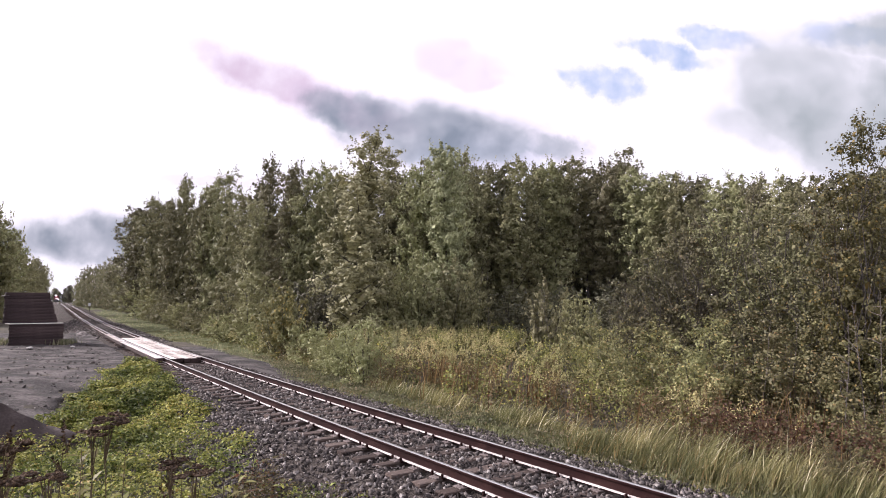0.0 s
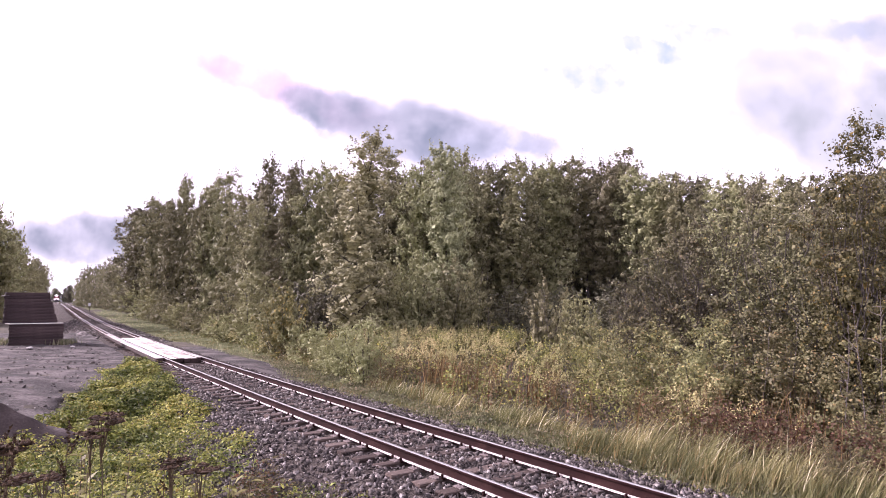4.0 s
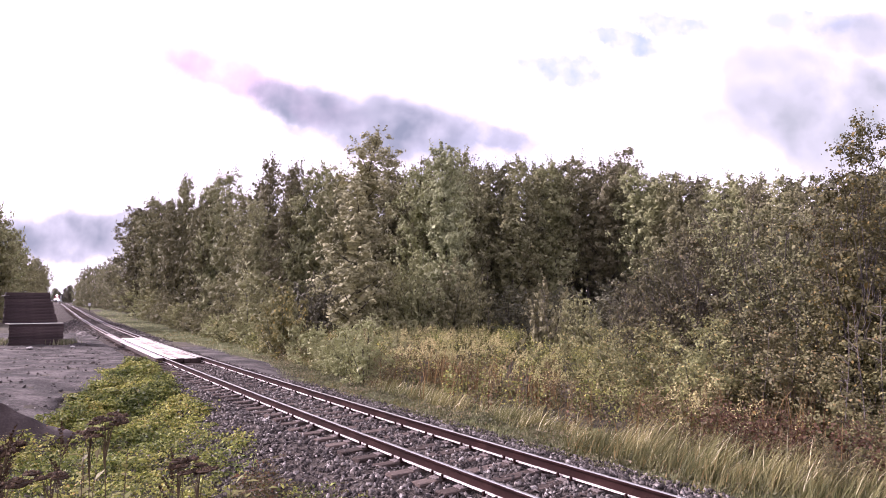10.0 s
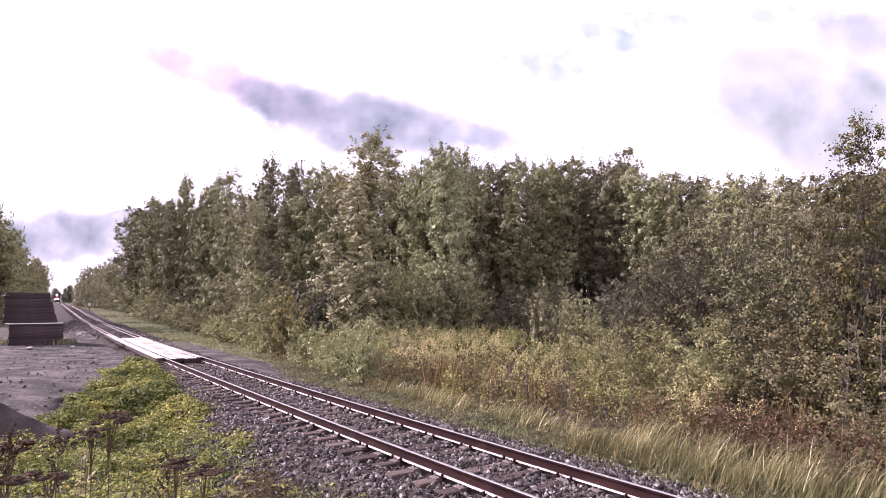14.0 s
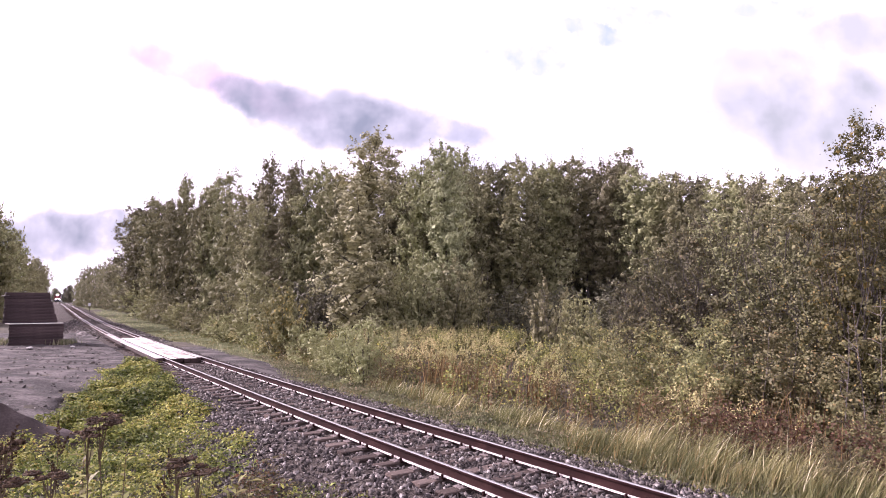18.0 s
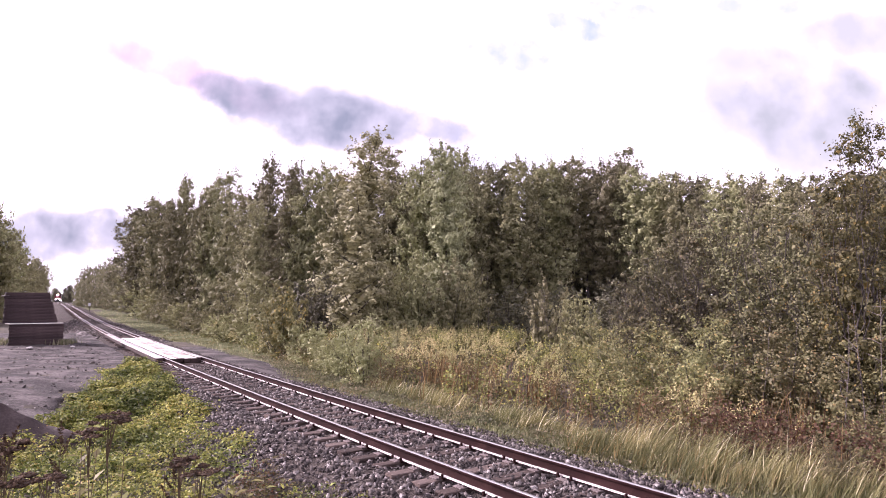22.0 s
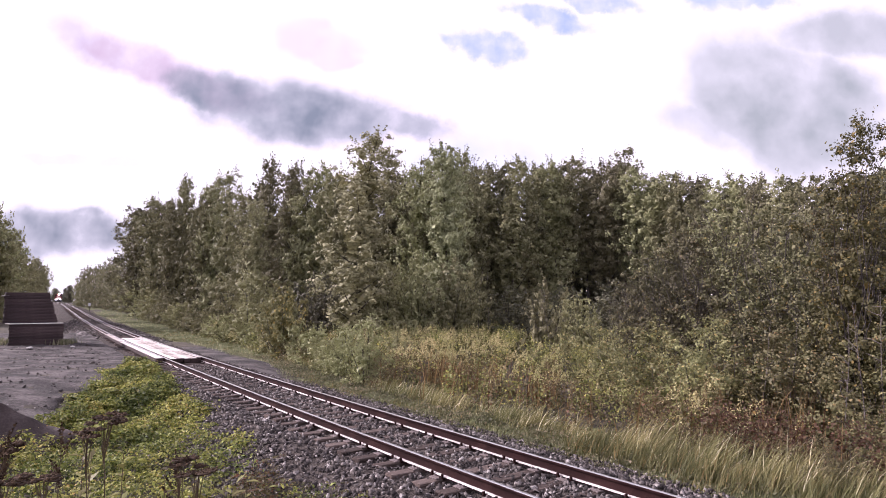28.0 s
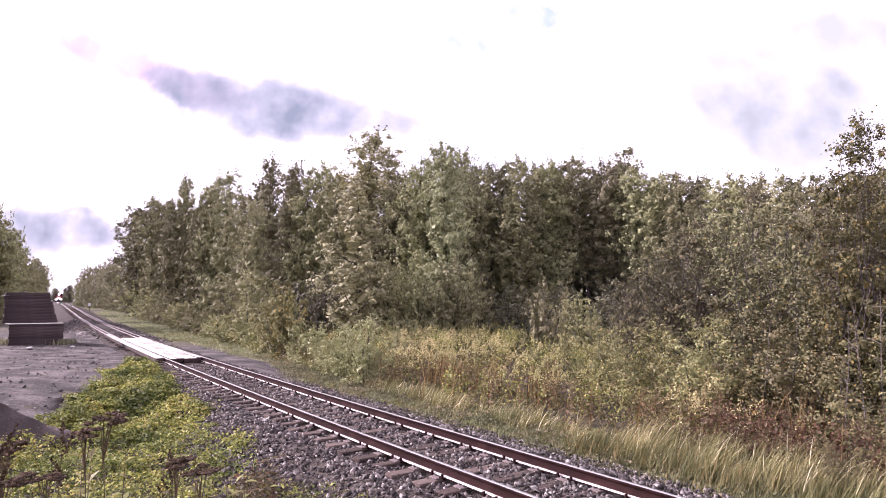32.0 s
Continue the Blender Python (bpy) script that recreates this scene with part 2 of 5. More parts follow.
def box(sx, sy, sz, bevel=0.01, at=(0, 0, 0), seg=1):
    bm = bmesh.new()
    bmesh.ops.create_cube(bm, size=1, matrix=Matrix.Translation(at) @ Matrix.Diagonal((sx, sy, sz, 1)))
    if bevel:
        bmesh.ops.bevel(bm, geom=bm.edges[:], offset=bevel, segments=seg, affect="EDGES", profile=0.5)
    return bm


def rod(r1, r2, length, sides=16, m=None, bevel=0.0):
    bm = bmesh.new()
    bmesh.ops.create_cone(bm, cap_ends=True, segments=sides, radius1=r1, radius2=r2, depth=length, matrix=m or Matrix())
    if bevel:
        bmesh.ops.bevel(bm, geom=[e for e in bm.edges if len(e.link_faces) == 2 and e.calc_face_angle() > 1.0], offset=bevel, segments=2, affect="EDGES")
    return bm


def tube(points, radii, sides=6):
    """Corners and faces of a tapered tube along points."""
    p = np.asarray(points, dtype=float)
    d = np.gradient(p, axis=0)
    d /= np.linalg.norm(d, axis=1)[:, None] + 1e-9
    ref = np.array((0.31, 0.95, 0.05))
    a = np.cross(d, ref)
    a /= np.linalg.norm(a, axis=1)[:, None] + 1e-9
    b = np.cross(d, a)
    ang = np.linspace(0, 2 * np.pi, sides, endpoint=False)
    ring = np.cos(ang)[None, :, None] * a[:, None] + np.sin(ang)[None, :, None] * b[:, None]
    v = (p[:, None] + ring * np.asarray(radii)[:, None, None]).reshape(-1, 3)
    k = np.arange(len(p) - 1)[:, None] * sides
    j = np.arange(sides)[None]
    f = np.stack([k + j, k + (j + 1) % sides, k + sides + (j + 1) % sides, k + sides + j], axis=-1).reshape(-1, 4)
    return v, f


def join_tubes(tubes):
    vs, fs, n = [], [], 0
    for v, f in tubes:
        vs.append(v)
        fs.append(f + n)
        n += len(v)
    return np.concatenate(vs), np.concatenate(fs)


def turns(rng, n):
    """n random rotations."""
    q = rng.normal(size=(n, 4))
    q /= np.linalg.norm(q, axis=1)[:, None]
    w, x, y, z = q.T
    return np.stack([1 - 2 * (y * y + z * z), 2 * (x * y - w * z), 2 * (x * z + w * y),
                     2 * (x * y + w * z), 1 - 2 * (x * x + z * z), 2 * (y * z - w * x),
                     2 * (x * z - w * y), 2 * (y * z + w * x), 1 - 2 * (x * x + y * y)], axis=1).reshape(n, 3, 3)


LEAF = np.array([(0, -0.5, 0), (0.38, 0.0, 0.1), (0, 0.55, 0), (-0.38, 0.0, 0.1)])


def leaves(rng, centers, size, vary=0.45, shape=LEAF, facing=None, stray=0.75):
    """Leaf faces at centers; facing: the way each mostly looks, which stray loosens."""
    n = len(centers)
    s = np.asarray(size) * (1 + vary * rng.uniform(-1, 1, n))
    if facing is None:
        turn = turns(rng, n)
    else:
        z = facing / (np.linalg.norm(facing, axis=1)[:, None] + 1e-6) + stray * rng.normal(0, 0.6, (n, 3))
        z /= np.linalg.norm(z, axis=1)[:, None] + 1e-6
        x = np.cross(z, rng.normal(size=(n, 3)))
        x /= np.linalg.norm(x, axis=1)[:, None] + 1e-6
        turn = np.stack([x, np.cross(z, x), z], axis=2)
    return centers[:, None] + np.einsum("nij,kj->nki", turn, shape) * s[:, None, None]


def blades(rng, feet, height, width, lean, bend=0.3, segs=3):
    """Grass: tapering bent strips, each of segs quads that share no corners with the next blade."""
    n = len(feet)
    h = height * rng.uniform(0.5, 1.15, n)
    az = rng.uniform(0, 2 * np.pi, n)
    tilt = rng.normal(0, 0.33, n)
    gust = rng.uniform(0.4, 1.7, n)
    way = np.stack([np.cos(az) * tilt + lean[0] * gust, np.sin(az) * tilt + lean[1] * gust], axis=1)
    side = np.stack([-np.sin(az), np.cos(az), np.zeros(n)], axis=1) * (width * rng.uniform(0.6, 1.3, n))[:, None] / 2
    t = np.linspace(0, 1, segs + 1)
    x = way[:, None] * (t * (1 - bend) + bend * t ** 2.4)[None, :, None] * h[:, None, None]
    z = h[:, None] * (t - 0.34 * t ** 3 * np.linalg.norm(way, axis=1)[:, None])
    mid = feet[:, None] + np.concatenate([x, z[..., None]], axis=2)
    taper = (1 - t ** 1.6 * 0.92)[None, :, None]
    left, right = mid - side[:, None] * taper, mid + side[:, None] * taper
    v = np.stack([left, right], axis=2).reshape(n, 2 * (segs + 1), 3)
    base = (np.arange(n) * 2 * (segs + 1))[:, None, None]
    f = np.stack([np.array((2 * k, 2 * k + 1, 2 * k + 3, 2 * k + 2)) for k in range(segs)])[None] + base
    return v.reshape(-1, 3), f.reshape(-1, 4)


# ---------------------------------------------------------------- lie of the land
def line_x(v):
    """The middle of the track: x at forward distance v; it bends gently to the left, then runs straight."""
    w = np.maximum(v, -20)
    return 4.34 - 0.657 * v + 2.0715 * np.exp(-w / 80) + 1.7572 * np.exp(-w / 20)


def line_way(v):
    w = np.maximum(v, -20)
    m = -0.657 - (0.0259 * np.exp(-w / 80) + 0.0879 * np.exp(-w / 20)) * (np.asarray(v) > -20)
    k = 1 / np.sqrt(1 + m * m)
    return m * k, k


def rail_z(v):
    """Height of the railhead: level by the crossing, then a long rise."""
    return np.interp(v, (-400, 30, 42, 60, 86, 115, 146, 180, 220, 300, 400, 3000), (0, 0, 0.04, 0.16, 0.5, 1.0, 1.5, 1.8, 1.95, 2.1, 2.25, 2.6))


def place(v, u):
    """World x, y at v along the track and u metres to the right of its middle."""
    dx, dy = line_way(v)
    return line_x(v) + u * dy, v - u * dx


def track_uv(x, y):
    v = np.array(y, dtype=float)
    for _ in range(12):
        dx, dy = line_way(v)
        u = (x - line_x(v)) * dy - (y - v) * dx
        v = v + ((x - line_x(v)) * dx + (y - v) * dy) * dy
    return v, u


def step(a, b, x):
    t = np.clip((x - a) / (b - a), 0, 1)
    return t * t * (3 - 2 * t)


def rough(x, y):
    return 0.05 * np.sin(x * 0.9 + 1.3 * np.sin(y * 0.37)) * np.cos(y * 0.71) + 0.03 * np.sin(2.3 * x + y) * np.sin(1.9 * y - 0.6 * x)


def relief(x, y, seed=3, long=1.6, short=0.35, n=14):
    """Uneven trodden surface: many small waves in all directions."""
    r = random.Random(seed)
    z = 0 * x
    for k in range(n):
        w = long * (short / long) ** (k / (n - 1))
        a, b = r.uniform(0, 6.28), r.uniform(0, 6.28)
        z = z + w * np.sin(6.28 / w * (x * math.cos(a) + y * math.sin(a)) + b)
    return z / n


def ground_vu(v, u):
    """Height of the ground: raised bed, ditch and meadow to the right, yard and bank to the left."""
    x, y = place(v, u)
    zr = rail_z(v)
    right = np.interp(u, (-1.9, 1.9, 3.5, 4.6, 9.0, 16, 40, 200), (-0.45, -0.45, -0.98, -0.92, -0.85, -0.6, -0.4, 0.2))
    left = np.interp(-u, (1.9, 3.7, 4.6, 8.0, 40, 200), (-0.45, -1.0, -0.8, -0.6, -0.3, 0.3))
    yard = step(17, 24, v) * (1 - step(46, 62, v))
    left = left * (1 - yard) + np.where(u < -1.9, -0.10, -0.4) * yard
    far_side = step(23, 27, v) * (1 - step(40, 44, v)) * (1 - step(3.2, 5.0, u)) * step(1.4, 2.0, u)
    right = right * (1 - far_side) + (-0.3) * far_side
    bank = 1.75 * np.exp(-((x + 0.9) ** 2 + (y + 0.5) ** 2) / 30) * step(-3.0, -5.5, u)
    flat = np.where(u > 0, right, left)
    return zr + flat + bank + rough(x, y) * step(2.6, 6, np.abs(u)) * (1 - 0.7 * yard * (u < 0))


def ground_z(x, y):
    v, u = track_uv(np.asarray(x, float), np.asarray(y, float))
    return ground_vu(v, u)


def spot(x, y, turn=0, lift=0.0):
    return pose(x, y, float(ground_z(x, y)) + lift, 0, 0, turn)


# ---------------------------------------------------------------- ground, bed, yard
def sheet(name, v, u, height, mat, label, kind="structure"):
    vv, uu = np.meshgrid(v, u, indexing="ij")
    x, y = place(vv, uu)
    z = height(vv, uu)
    n, k = vv.shape
    i, j = np.meshgrid(np.arange(n - 1), np.arange(k - 1), indexing="ij")
    f = np.stack([i * k + j, i * k + j + 1, (i + 1) * k + j + 1, (i + 1) * k + j], axis=-1).reshape(-1, 4)
    ob = new(name, shell(name, np.stack([x, y, z], -1).reshape(-1, 3), f[:, ::-1], mat, True))
    return tagged(ob, label, "ground", kind=kind)


near_v = np.concatenate([-np.geomspace(20, 900, 14)[::-1], np.arange(-18, 70, 0.5), np.geomspace(70, 3200, 60)])
side_u = np.concatenate([-np.geomspace(20, 2600, 26)[::-1], np.arange(-19.5, -3.5, 0.5), np.arange(-3.5, 3.6, 0.35), np.arange(4, 30, 0.6), np.geomspace(30, 2800, 26)])
sheet("ground", near_v, side_u, lambda v, u: ground_vu(v, u), M_SOIL, "uneven grassy ground beside the railway")


def bed_z(v, u):
    a = np.abs(u)
    top = rail_z(v) - 0.262 + 0.034 * (1 - step(0.6, 0.72, a)) + 0.018 * np.sin(v * 7.1 + u * 3) * np.cos(u * 9.3 - v * 2)
    return np.where(a < 1.62, top, np.maximum(top - (a - 1.62) * 0.33, rail_z(v) - 0.9))


bed_v = np.concatenate([np.arange(-16, 60, 0.3), np.arange(60, 420, 3.0)])
sheet("ballast_bed", bed_v, np.linspace(-3.7, 3.9, 51), lambda v, u: bed_z(v, u) - 0.012, M_BED, "bed of grey crushed-stone ballast under the track")


sheet("road", np.arange(8, 60, 0.22), np.concatenate([np.arange(-60, -26, 1.0), np.arange(-26, -1.4, 0.2)]), lambda v, u: np.where(
    (u < -1.0 - 4.2 * (1 - step(20.0, 25, v)) - 1.6 * (1 - step(12, 20, v))), ground_vu(v, u) + 0.04 + 0.09 * relief(*place(v, u)) + 0.028 * np.sin(4.2 * (place(v, u)[0] * 0.45 + place(v, u)[1] * 0.9) + 0.8 * np.sin(0.6 * u)) - 0.3 * (1 - step(8, 10, v)), ground_vu(v, u) - 0.25), M_GRAVEL, "grey gravel yard leading to the level crossing")
sheet("far_road", np.arange(23.5, 36, 0.4), np.arange(1.5, 5.0, 0.25), lambda v, u: ground_vu(v, u) + 0.03 - 0.25 * step(3.0, 4.4, u + 0.4 * np.sin(v * 0.9)), M_GRAVEL, "grey gravel apron beyond the crossing")



def strip(v):
    """Outer edge of the short grass beside the track."""
    return np.interp(v, (6, 16, 20, 27, 38, 58, 90), (4.7, 4.9, 5.1, 5.8, 7.0, 7.6, 7.9))


def sward_z(v, w):
    """Turf between the ballast and the rank growth, with ragged edges; w runs from 0 to 1 across it."""
    u = 3.4 + (strip(v) + 2.0 - 3.4) * w
    edge = np.minimum(w, 1 - w) * 5 + 0.5 * np.sin(2.1 * v) + 0.4 * np.sin(4.7 * v + 6 * w) + 0.3 * np.sin(9.3 * v + 11 * w)
    apron = step(24, 26, v) * (1 - step(35, 38, v)) * (1 - step(4.2, 5.2, u))
    return np.maximum(ground_vu(v, u), bed_z(v, u) - 0.1 * (u > 3.7)) + 0.03 - 0.09 * (1 - step(0.1, 0.9, edge)) - 0.3 * apron


sward_v, sward_w = np.meshgrid(np.concatenate([np.arange(-8, 50, 0.25), np.geomspace(50, 200, 60)]), np.linspace(0, 1, 19), indexing="ij")
sward_x, sward_y = place(sward_v, 3.4 + (strip(sward_v) + 2.0 - 3.4) * sward_w)
si, sj = np.meshgrid(np.arange(sward_v.shape[0] - 1), np.arange(18), indexing="ij")
sward = new("verge", shell("verge", np.stack([sward_x, sward_y, sward_z(sward_v, sward_w)], -1).reshape(-1, 3), np.stack([si * 19 + sj, si * 19 + sj + 1, (si + 1) * 19 + sj + 1, (si + 1) * 19 + sj], -1).reshape(-1, 4), M_SWARD, True))
tagged(sward, "strip of short yellow-green turf beside the ballast", "grass", kind="structure")

# ---------------------------------------------------------------- track
track = thing("railway_track", Matrix(), "single railway track with rusty rails on wooden ties", "railway track")

HEAD = [(-0.035, 0.0), (0.035, 0.0), (0.0375, -0.008), (0.0375, -0.034), (0.012, -0.045), (0.0085, -0.07), (0.0085, -0.135), (0.02, -0.158), (0.072, -0.171),
        (0.072, -0.182), (-0.072, -0.182), (-0.072, -0.171), (-0.02, -0.158), (-0.0085, -0.135), (-0.0085, -0.07), (-0.012, -0.045), (-0.0375, -0.034), (-0.0375, -0.008)]


def rail(u0):
    v = np.concatenate([np.arange(-16, 60, 1.0), np.arange(60, 460, 5.0)])
    prof = np.array(HEAD)
    k = len(prof)
    x, y = place(v[:, None], u0 + prof[None, :, 0])
    z = rail_z(v)[:, None] + prof[None, :, 1]
    i, j = np.meshgrid(np.arange(len(v) - 1), np.arange(k), indexing="ij")
    f = np.stack([i * k + j, (i + 1) * k + j, (i + 1) * k + (j + 1) % k, i * k + (j + 1) % k], -1).reshape(-1, 4)
    me = shell("rail", np.stack([x, y, z], -1).reshape(-1, 3), f, M_RUST)
    me.materials.append(M_STEEL)
    me.materials.append(M_FOOT)
    side = np.tile(np.arange(k), len(v) - 1)
    idx = np.where(np.isin(side, (0,)), 1, np.where(np.isin(side, (8, 11)), 2, 0)).astype(np.int32)
    me.polygons.foreach_set("material_index", idx)
    return part("rail", me, track, "rusty steel rail with a polished top")


for u0 in (-0.755, 0.755):
    rail(u0)

random.seed(4)
TIE_MESHES = []
for k in range(4):
    bm = box(2.6, 0.225, 0.17, 0.014)
    for w in bm.verts:
        w.co += Vector((random.uniform(-0.015, 0.015), random.uniform(-0.007, 0.007), random.uniform(-0.006, 0.006)))
    me = bpy.data.meshes.new("tie")
    bm.to_mesh(me)
    bm.free()
    me.materials.append(M_TIE)
    TIE_MESHES.append(me)


def plate_mesh():
    bm = box(0.36, 0.19, 0.018, 0.003)
    for sx in (-0.12, 0.12):
        for sy in (-0.055, 0.055):
            bmesh.ops.create_cube(bm, size=1, matrix=Matrix.Translation((sx * 0.78, sy, 0.02)) @ Matrix.Diagonal((0.03, 0.022, 0.03, 1)))
    me = bpy.data.meshes.new("tie_plate")
    bm.to_mesh(me)
    bm.free()
    me.materials.append(M_PLATE)
    return me


def anchor_mesh():
    bm = box(0.17, 0.022, 0.045, 0.004)
    bmesh.ops.create_cube(bm, size=1, matrix=Matrix.Translation((-0.09, 0, 0.035)) @ Matrix.Diagonal((0.035, 0.03, 0.06, 1)))
    me = bpy.data.meshes.new("rail_anchor")
    bm.to_mesh(me)
    bm.free()
    me.materials.append(M_RUST)
    return me


PLATE, ANCHOR = plate_mesh(), anchor_mesh()
v = -9.0
count = 0
TIE_V = []
while count < 290:
    TIE_V.append(v)
    dx, dy = line_way(v)
    off = random.uniform(-0.07, 0.07)
    x, y = place(v, off)
    ang = math.degrees(math.atan2(-dx, dy)) + random.uniform(-0.8, 0.8)
    tie = part("tie", TIE_MESHES[count % 4], track, m=pose(x, y, float(rail_z(v)) - 0.294 + random.uniform(-0.008, 0.006), 0, random.uniform(-0.4, 0.4), ang))
    if v < 34:
        for u0 in (-0.755, 0.755):
            part("tie_plate", PLATE, tie, m=pose(u0 - off, 0, 0.096))
        if count % 2 and v < 28:
            for u0 in (-0.755, 0.755):
                for s in (-0.135, 0.135):
                    part("rail_anchor", ANCHOR, tie, m=pose(u0 - off, s, 0.1, 0, 0, 0))
    v += 0.61 * dy * (1 + random.uniform(-0.06, 0.06))
    count += 1


def stones(rng, v, u, size):
    """Angular stones lying on the bed, as cubes knocked out of shape."""
    n = len(v)
    x, y = place(v, u)
    z = bed_z(v, u) + size * rng.uniform(0.0, 0.5, n)
    cube = np.array([(-1, -1, -1), (1, -1, -1), (1, 1, -1), (-1, 1, -1), (-1, -1, 1), (1, -1, 1), (1, 1, 1), (-1, 1, 1)]) * 0.5
    c = cube[None] * rng.uniform(0.5, 1.2, (n, 1, 3)) * (1.35, 0.95, 0.75) + rng.uniform(-0.24, 0.24, (n, 8, 3))
    a, b = rng.uniform(0, 6.28, n), rng.normal(0, 0.35, (n, 2))
    ca, sa = np.cos(a)[:, None], np.sin(a)[:, None]
    c = np.stack([c[..., 0] * ca - c[..., 1] * sa, c[..., 0] * sa + c[..., 1] * ca, c[..., 2] + c[..., 0] * b[:, :1] + c[..., 1] * b[:, 1:]], -1) * (size * rng.uniform(0.55, 1.35, n))[:, None, None]
    w = c + np.stack([x, y, z], -1)[:, None]
    f = np.array([(4, 5, 6, 7), (0, 1, 5, 4), (1, 2, 6, 5), (2, 3, 7, 6), (3, 0, 4, 7)])[None] + (np.arange(n) * 8)[:, None, None]
    return w.reshape(-1, 3), f.reshape(-1, 4)


rng = np.random.default_rng(11)


def bed_spots(n, lo, hi, power=1.7):
    v = lo + (hi - lo) * rng.uniform(0, 1, n) ** power
    u = rng.uniform(-3.75, 4.1, n)
    keep = (np.abs(np.abs(u) - 0.755) > 0.1)
    near = np.abs(v[:, None] - np.array(TIE_V)[None, :140]).min(axis=1)      # few stones lie on the ties
    keep &= ~((near < 0.105) & (np.abs(u) < 1.3) & (rng.uniform(0, 1, n) < 0.3))
    keep &= ~((v > 26) & (v < 45) & (np.abs(u) < 1.7))
    return v[keep], u[keep]


sv, su = bed_spots(60000, -0.5, 36, 1.8)
me = shell("ballast_stones", *stones(rng, sv, su, 0.047), M_STONE)
far_v = rng.uniform(35, 80, 7000)
far_u = rng.uniform(-4.4, 4.0, 7000)
keep = (np.abs(np.abs(far_u) - 0.755) > 0.12) & ~((far_v < 46) & (np.abs(far_u) < 1.7))
w, f = stones(rng, far_v[keep], far_u[keep], 0.085)
tagged(new("shoulder_stones", shell("shoulder_stones", w, f, M_STONE)), "rough grey stones on the shoulder of the far track", "ballast", kind="stuff")
tagged(new("ballast_stones", me), "loose grey angular ballast stones between and beside the rails", "ballast", kind="stuff")

# ---------------------------------------------------------------- level crossing
crossing = thing("level_crossing", Matrix(), "worn timber plank level crossing laid between the rails", "level crossing")
random.seed(9)
for u0, wide in ((-0.53, 0.27), (-0.245, 0.28), (0.04, 0.27), (0.325, 0.28), (0.57, 0.19), (-1.0, 0.32)):
    v = 27.0 + (0.6 if u0 < -0.9 else 0) + random.uniform(-0.1, 0.1)
    for length in (4.2, 4.4, 4.6, 4.4) + ((4.6,) if u0 < -0.9 else ()):
        dx, dy = line_way(v + length * 0.4)
        vm = v + length * dy / 2
        x, y = place(vm, u0)
        bm = box(wide - 0.018, length - 0.03, 0.2, 0.015)
        for w in bm.verts:
            w.co += Vector((random.uniform(-0.006, 0.006), random.uniform(-0.02, 0.02), random.uniform(-0.006, 0.006)))
        slope = math.degrees(math.atan2(float(rail_z(vm + 2) - rail_z(vm - 2)), 4.9))
        for face in bm.faces:
            face.material_index = 0 if face.normal.z > 0.5 else 1
        plank = part("plank", bm, crossing, mat=M_PLANK, m=pose(x, y, float(rail_z(vm)) - 0.085 + random.uniform(-0.008, 0.01), slope, 0, math.degrees(math.atan2(-dx, dy))))
        plank.data.materials.append(M_PLANKSIDE)
        v += length * dy

# ---------------------------------------------------------------- stack of ties in the yard
random.seed(21)
stack = thing("tie_stack", spot(-24.95, 36.7, 34.8), "tall stack of dark creosoted railway ties in the yard", "timber stack")
z = 0.0
for layer in range(17):
    low = layer < 7
    for row in range(7 if low else 6):
        length = 2.68 if low else 2.66 - 0.052 * (layer - 7)
        bm = box(length, 0.235, 0.178, 0.012)
        for w in bm.verts:
            w.co += Vector((random.uniform(-0.03, 0.03), random.uniform(-0.006, 0.006), random.uniform(-0.004, 0.004)))
        back = -0.9 + row * 0.25 + (0 if low else 0.16)
        shift = random.uniform(-0.03, 0.03) + (0.12 if low else -1.53 + length / 2)
        part("tie", bm, stack, mat=M_CREO, m=pose(shift, back, z + 0.09, 0, 0, random.uniform(-0.5, 0.5)))
    z += 0.183
    if layer == 6:
        # added pale pieces stand in for the lit ledge and tie edges
        part("ledge_board", box(2.75, 0.17, 0.05, 0.004), stack, "pale strip for the light on the ledge", M_PALE, pose(0.06, -0.97, z + 0.022))
        part("block", box(0.24, 0.12, 0.045, 0.006), stack, "pale piece for a lit tie edge", M_PALE, pose(-1.32, -0.93, z + 0.05))
        z += 0.035

# another added piece, for the lit edge near the top
part("block", box(0.4, 0.1, 0.05, 0.006), stack, "pale piece for a lit tie edge", M_PALE, pose(-1.5, -0.77, z - 0.2))

# ---------------------------------------------------------------- dirt heap
def heap(name, m, r, h, label):
    rr = np.linspace(0, 1, 40)
    aa = np.linspace(0, 2 * np.pi, 110, endpoint=False)
    g, a = np.meshgrid(rr, aa, indexing="ij")
    w = 1 + 0.16 * np.sin(3 * a + 1) + 0.08 * np.sin(7 * a)
    x, y = g * r * w * np.cos(a), g * r * 0.8 * w * np.sin(a)
    zz = h * (1 - g) ** 1.15 * (1 + 0.2 * np.sin(5 * a + 9 * g) * g) + 0.05 * np.sin(9 * x) * np.sin(8 * y) * (1 - g) - 0.06 * g + 0.16 * relief(x, y, 8, 0.9, 0.09, 22) * (1 - g ** 4)
    i, j = np.meshgrid(np.arange(39), np.arange(110), indexing="ij")
    f = np.stack([i * 110 + j, (i + 1) * 110 + j, (i + 1) * 110 + (j + 1) % 110, i * 110 + (j + 1) % 110], -1).reshape(-1, 4)
    ob = new(name, shell(name, np.stack([x, y, zz], -1).reshape(-1, 3), f, M_DIRT, True))
    ob.matrix_basis = m
    return tagged(ob, label, "soil mound")


heap("soil_mound", spot(-9.7, 13.0, 20), 1.85, 1.15, "mound of dark soil at the edge of the gravel yard")


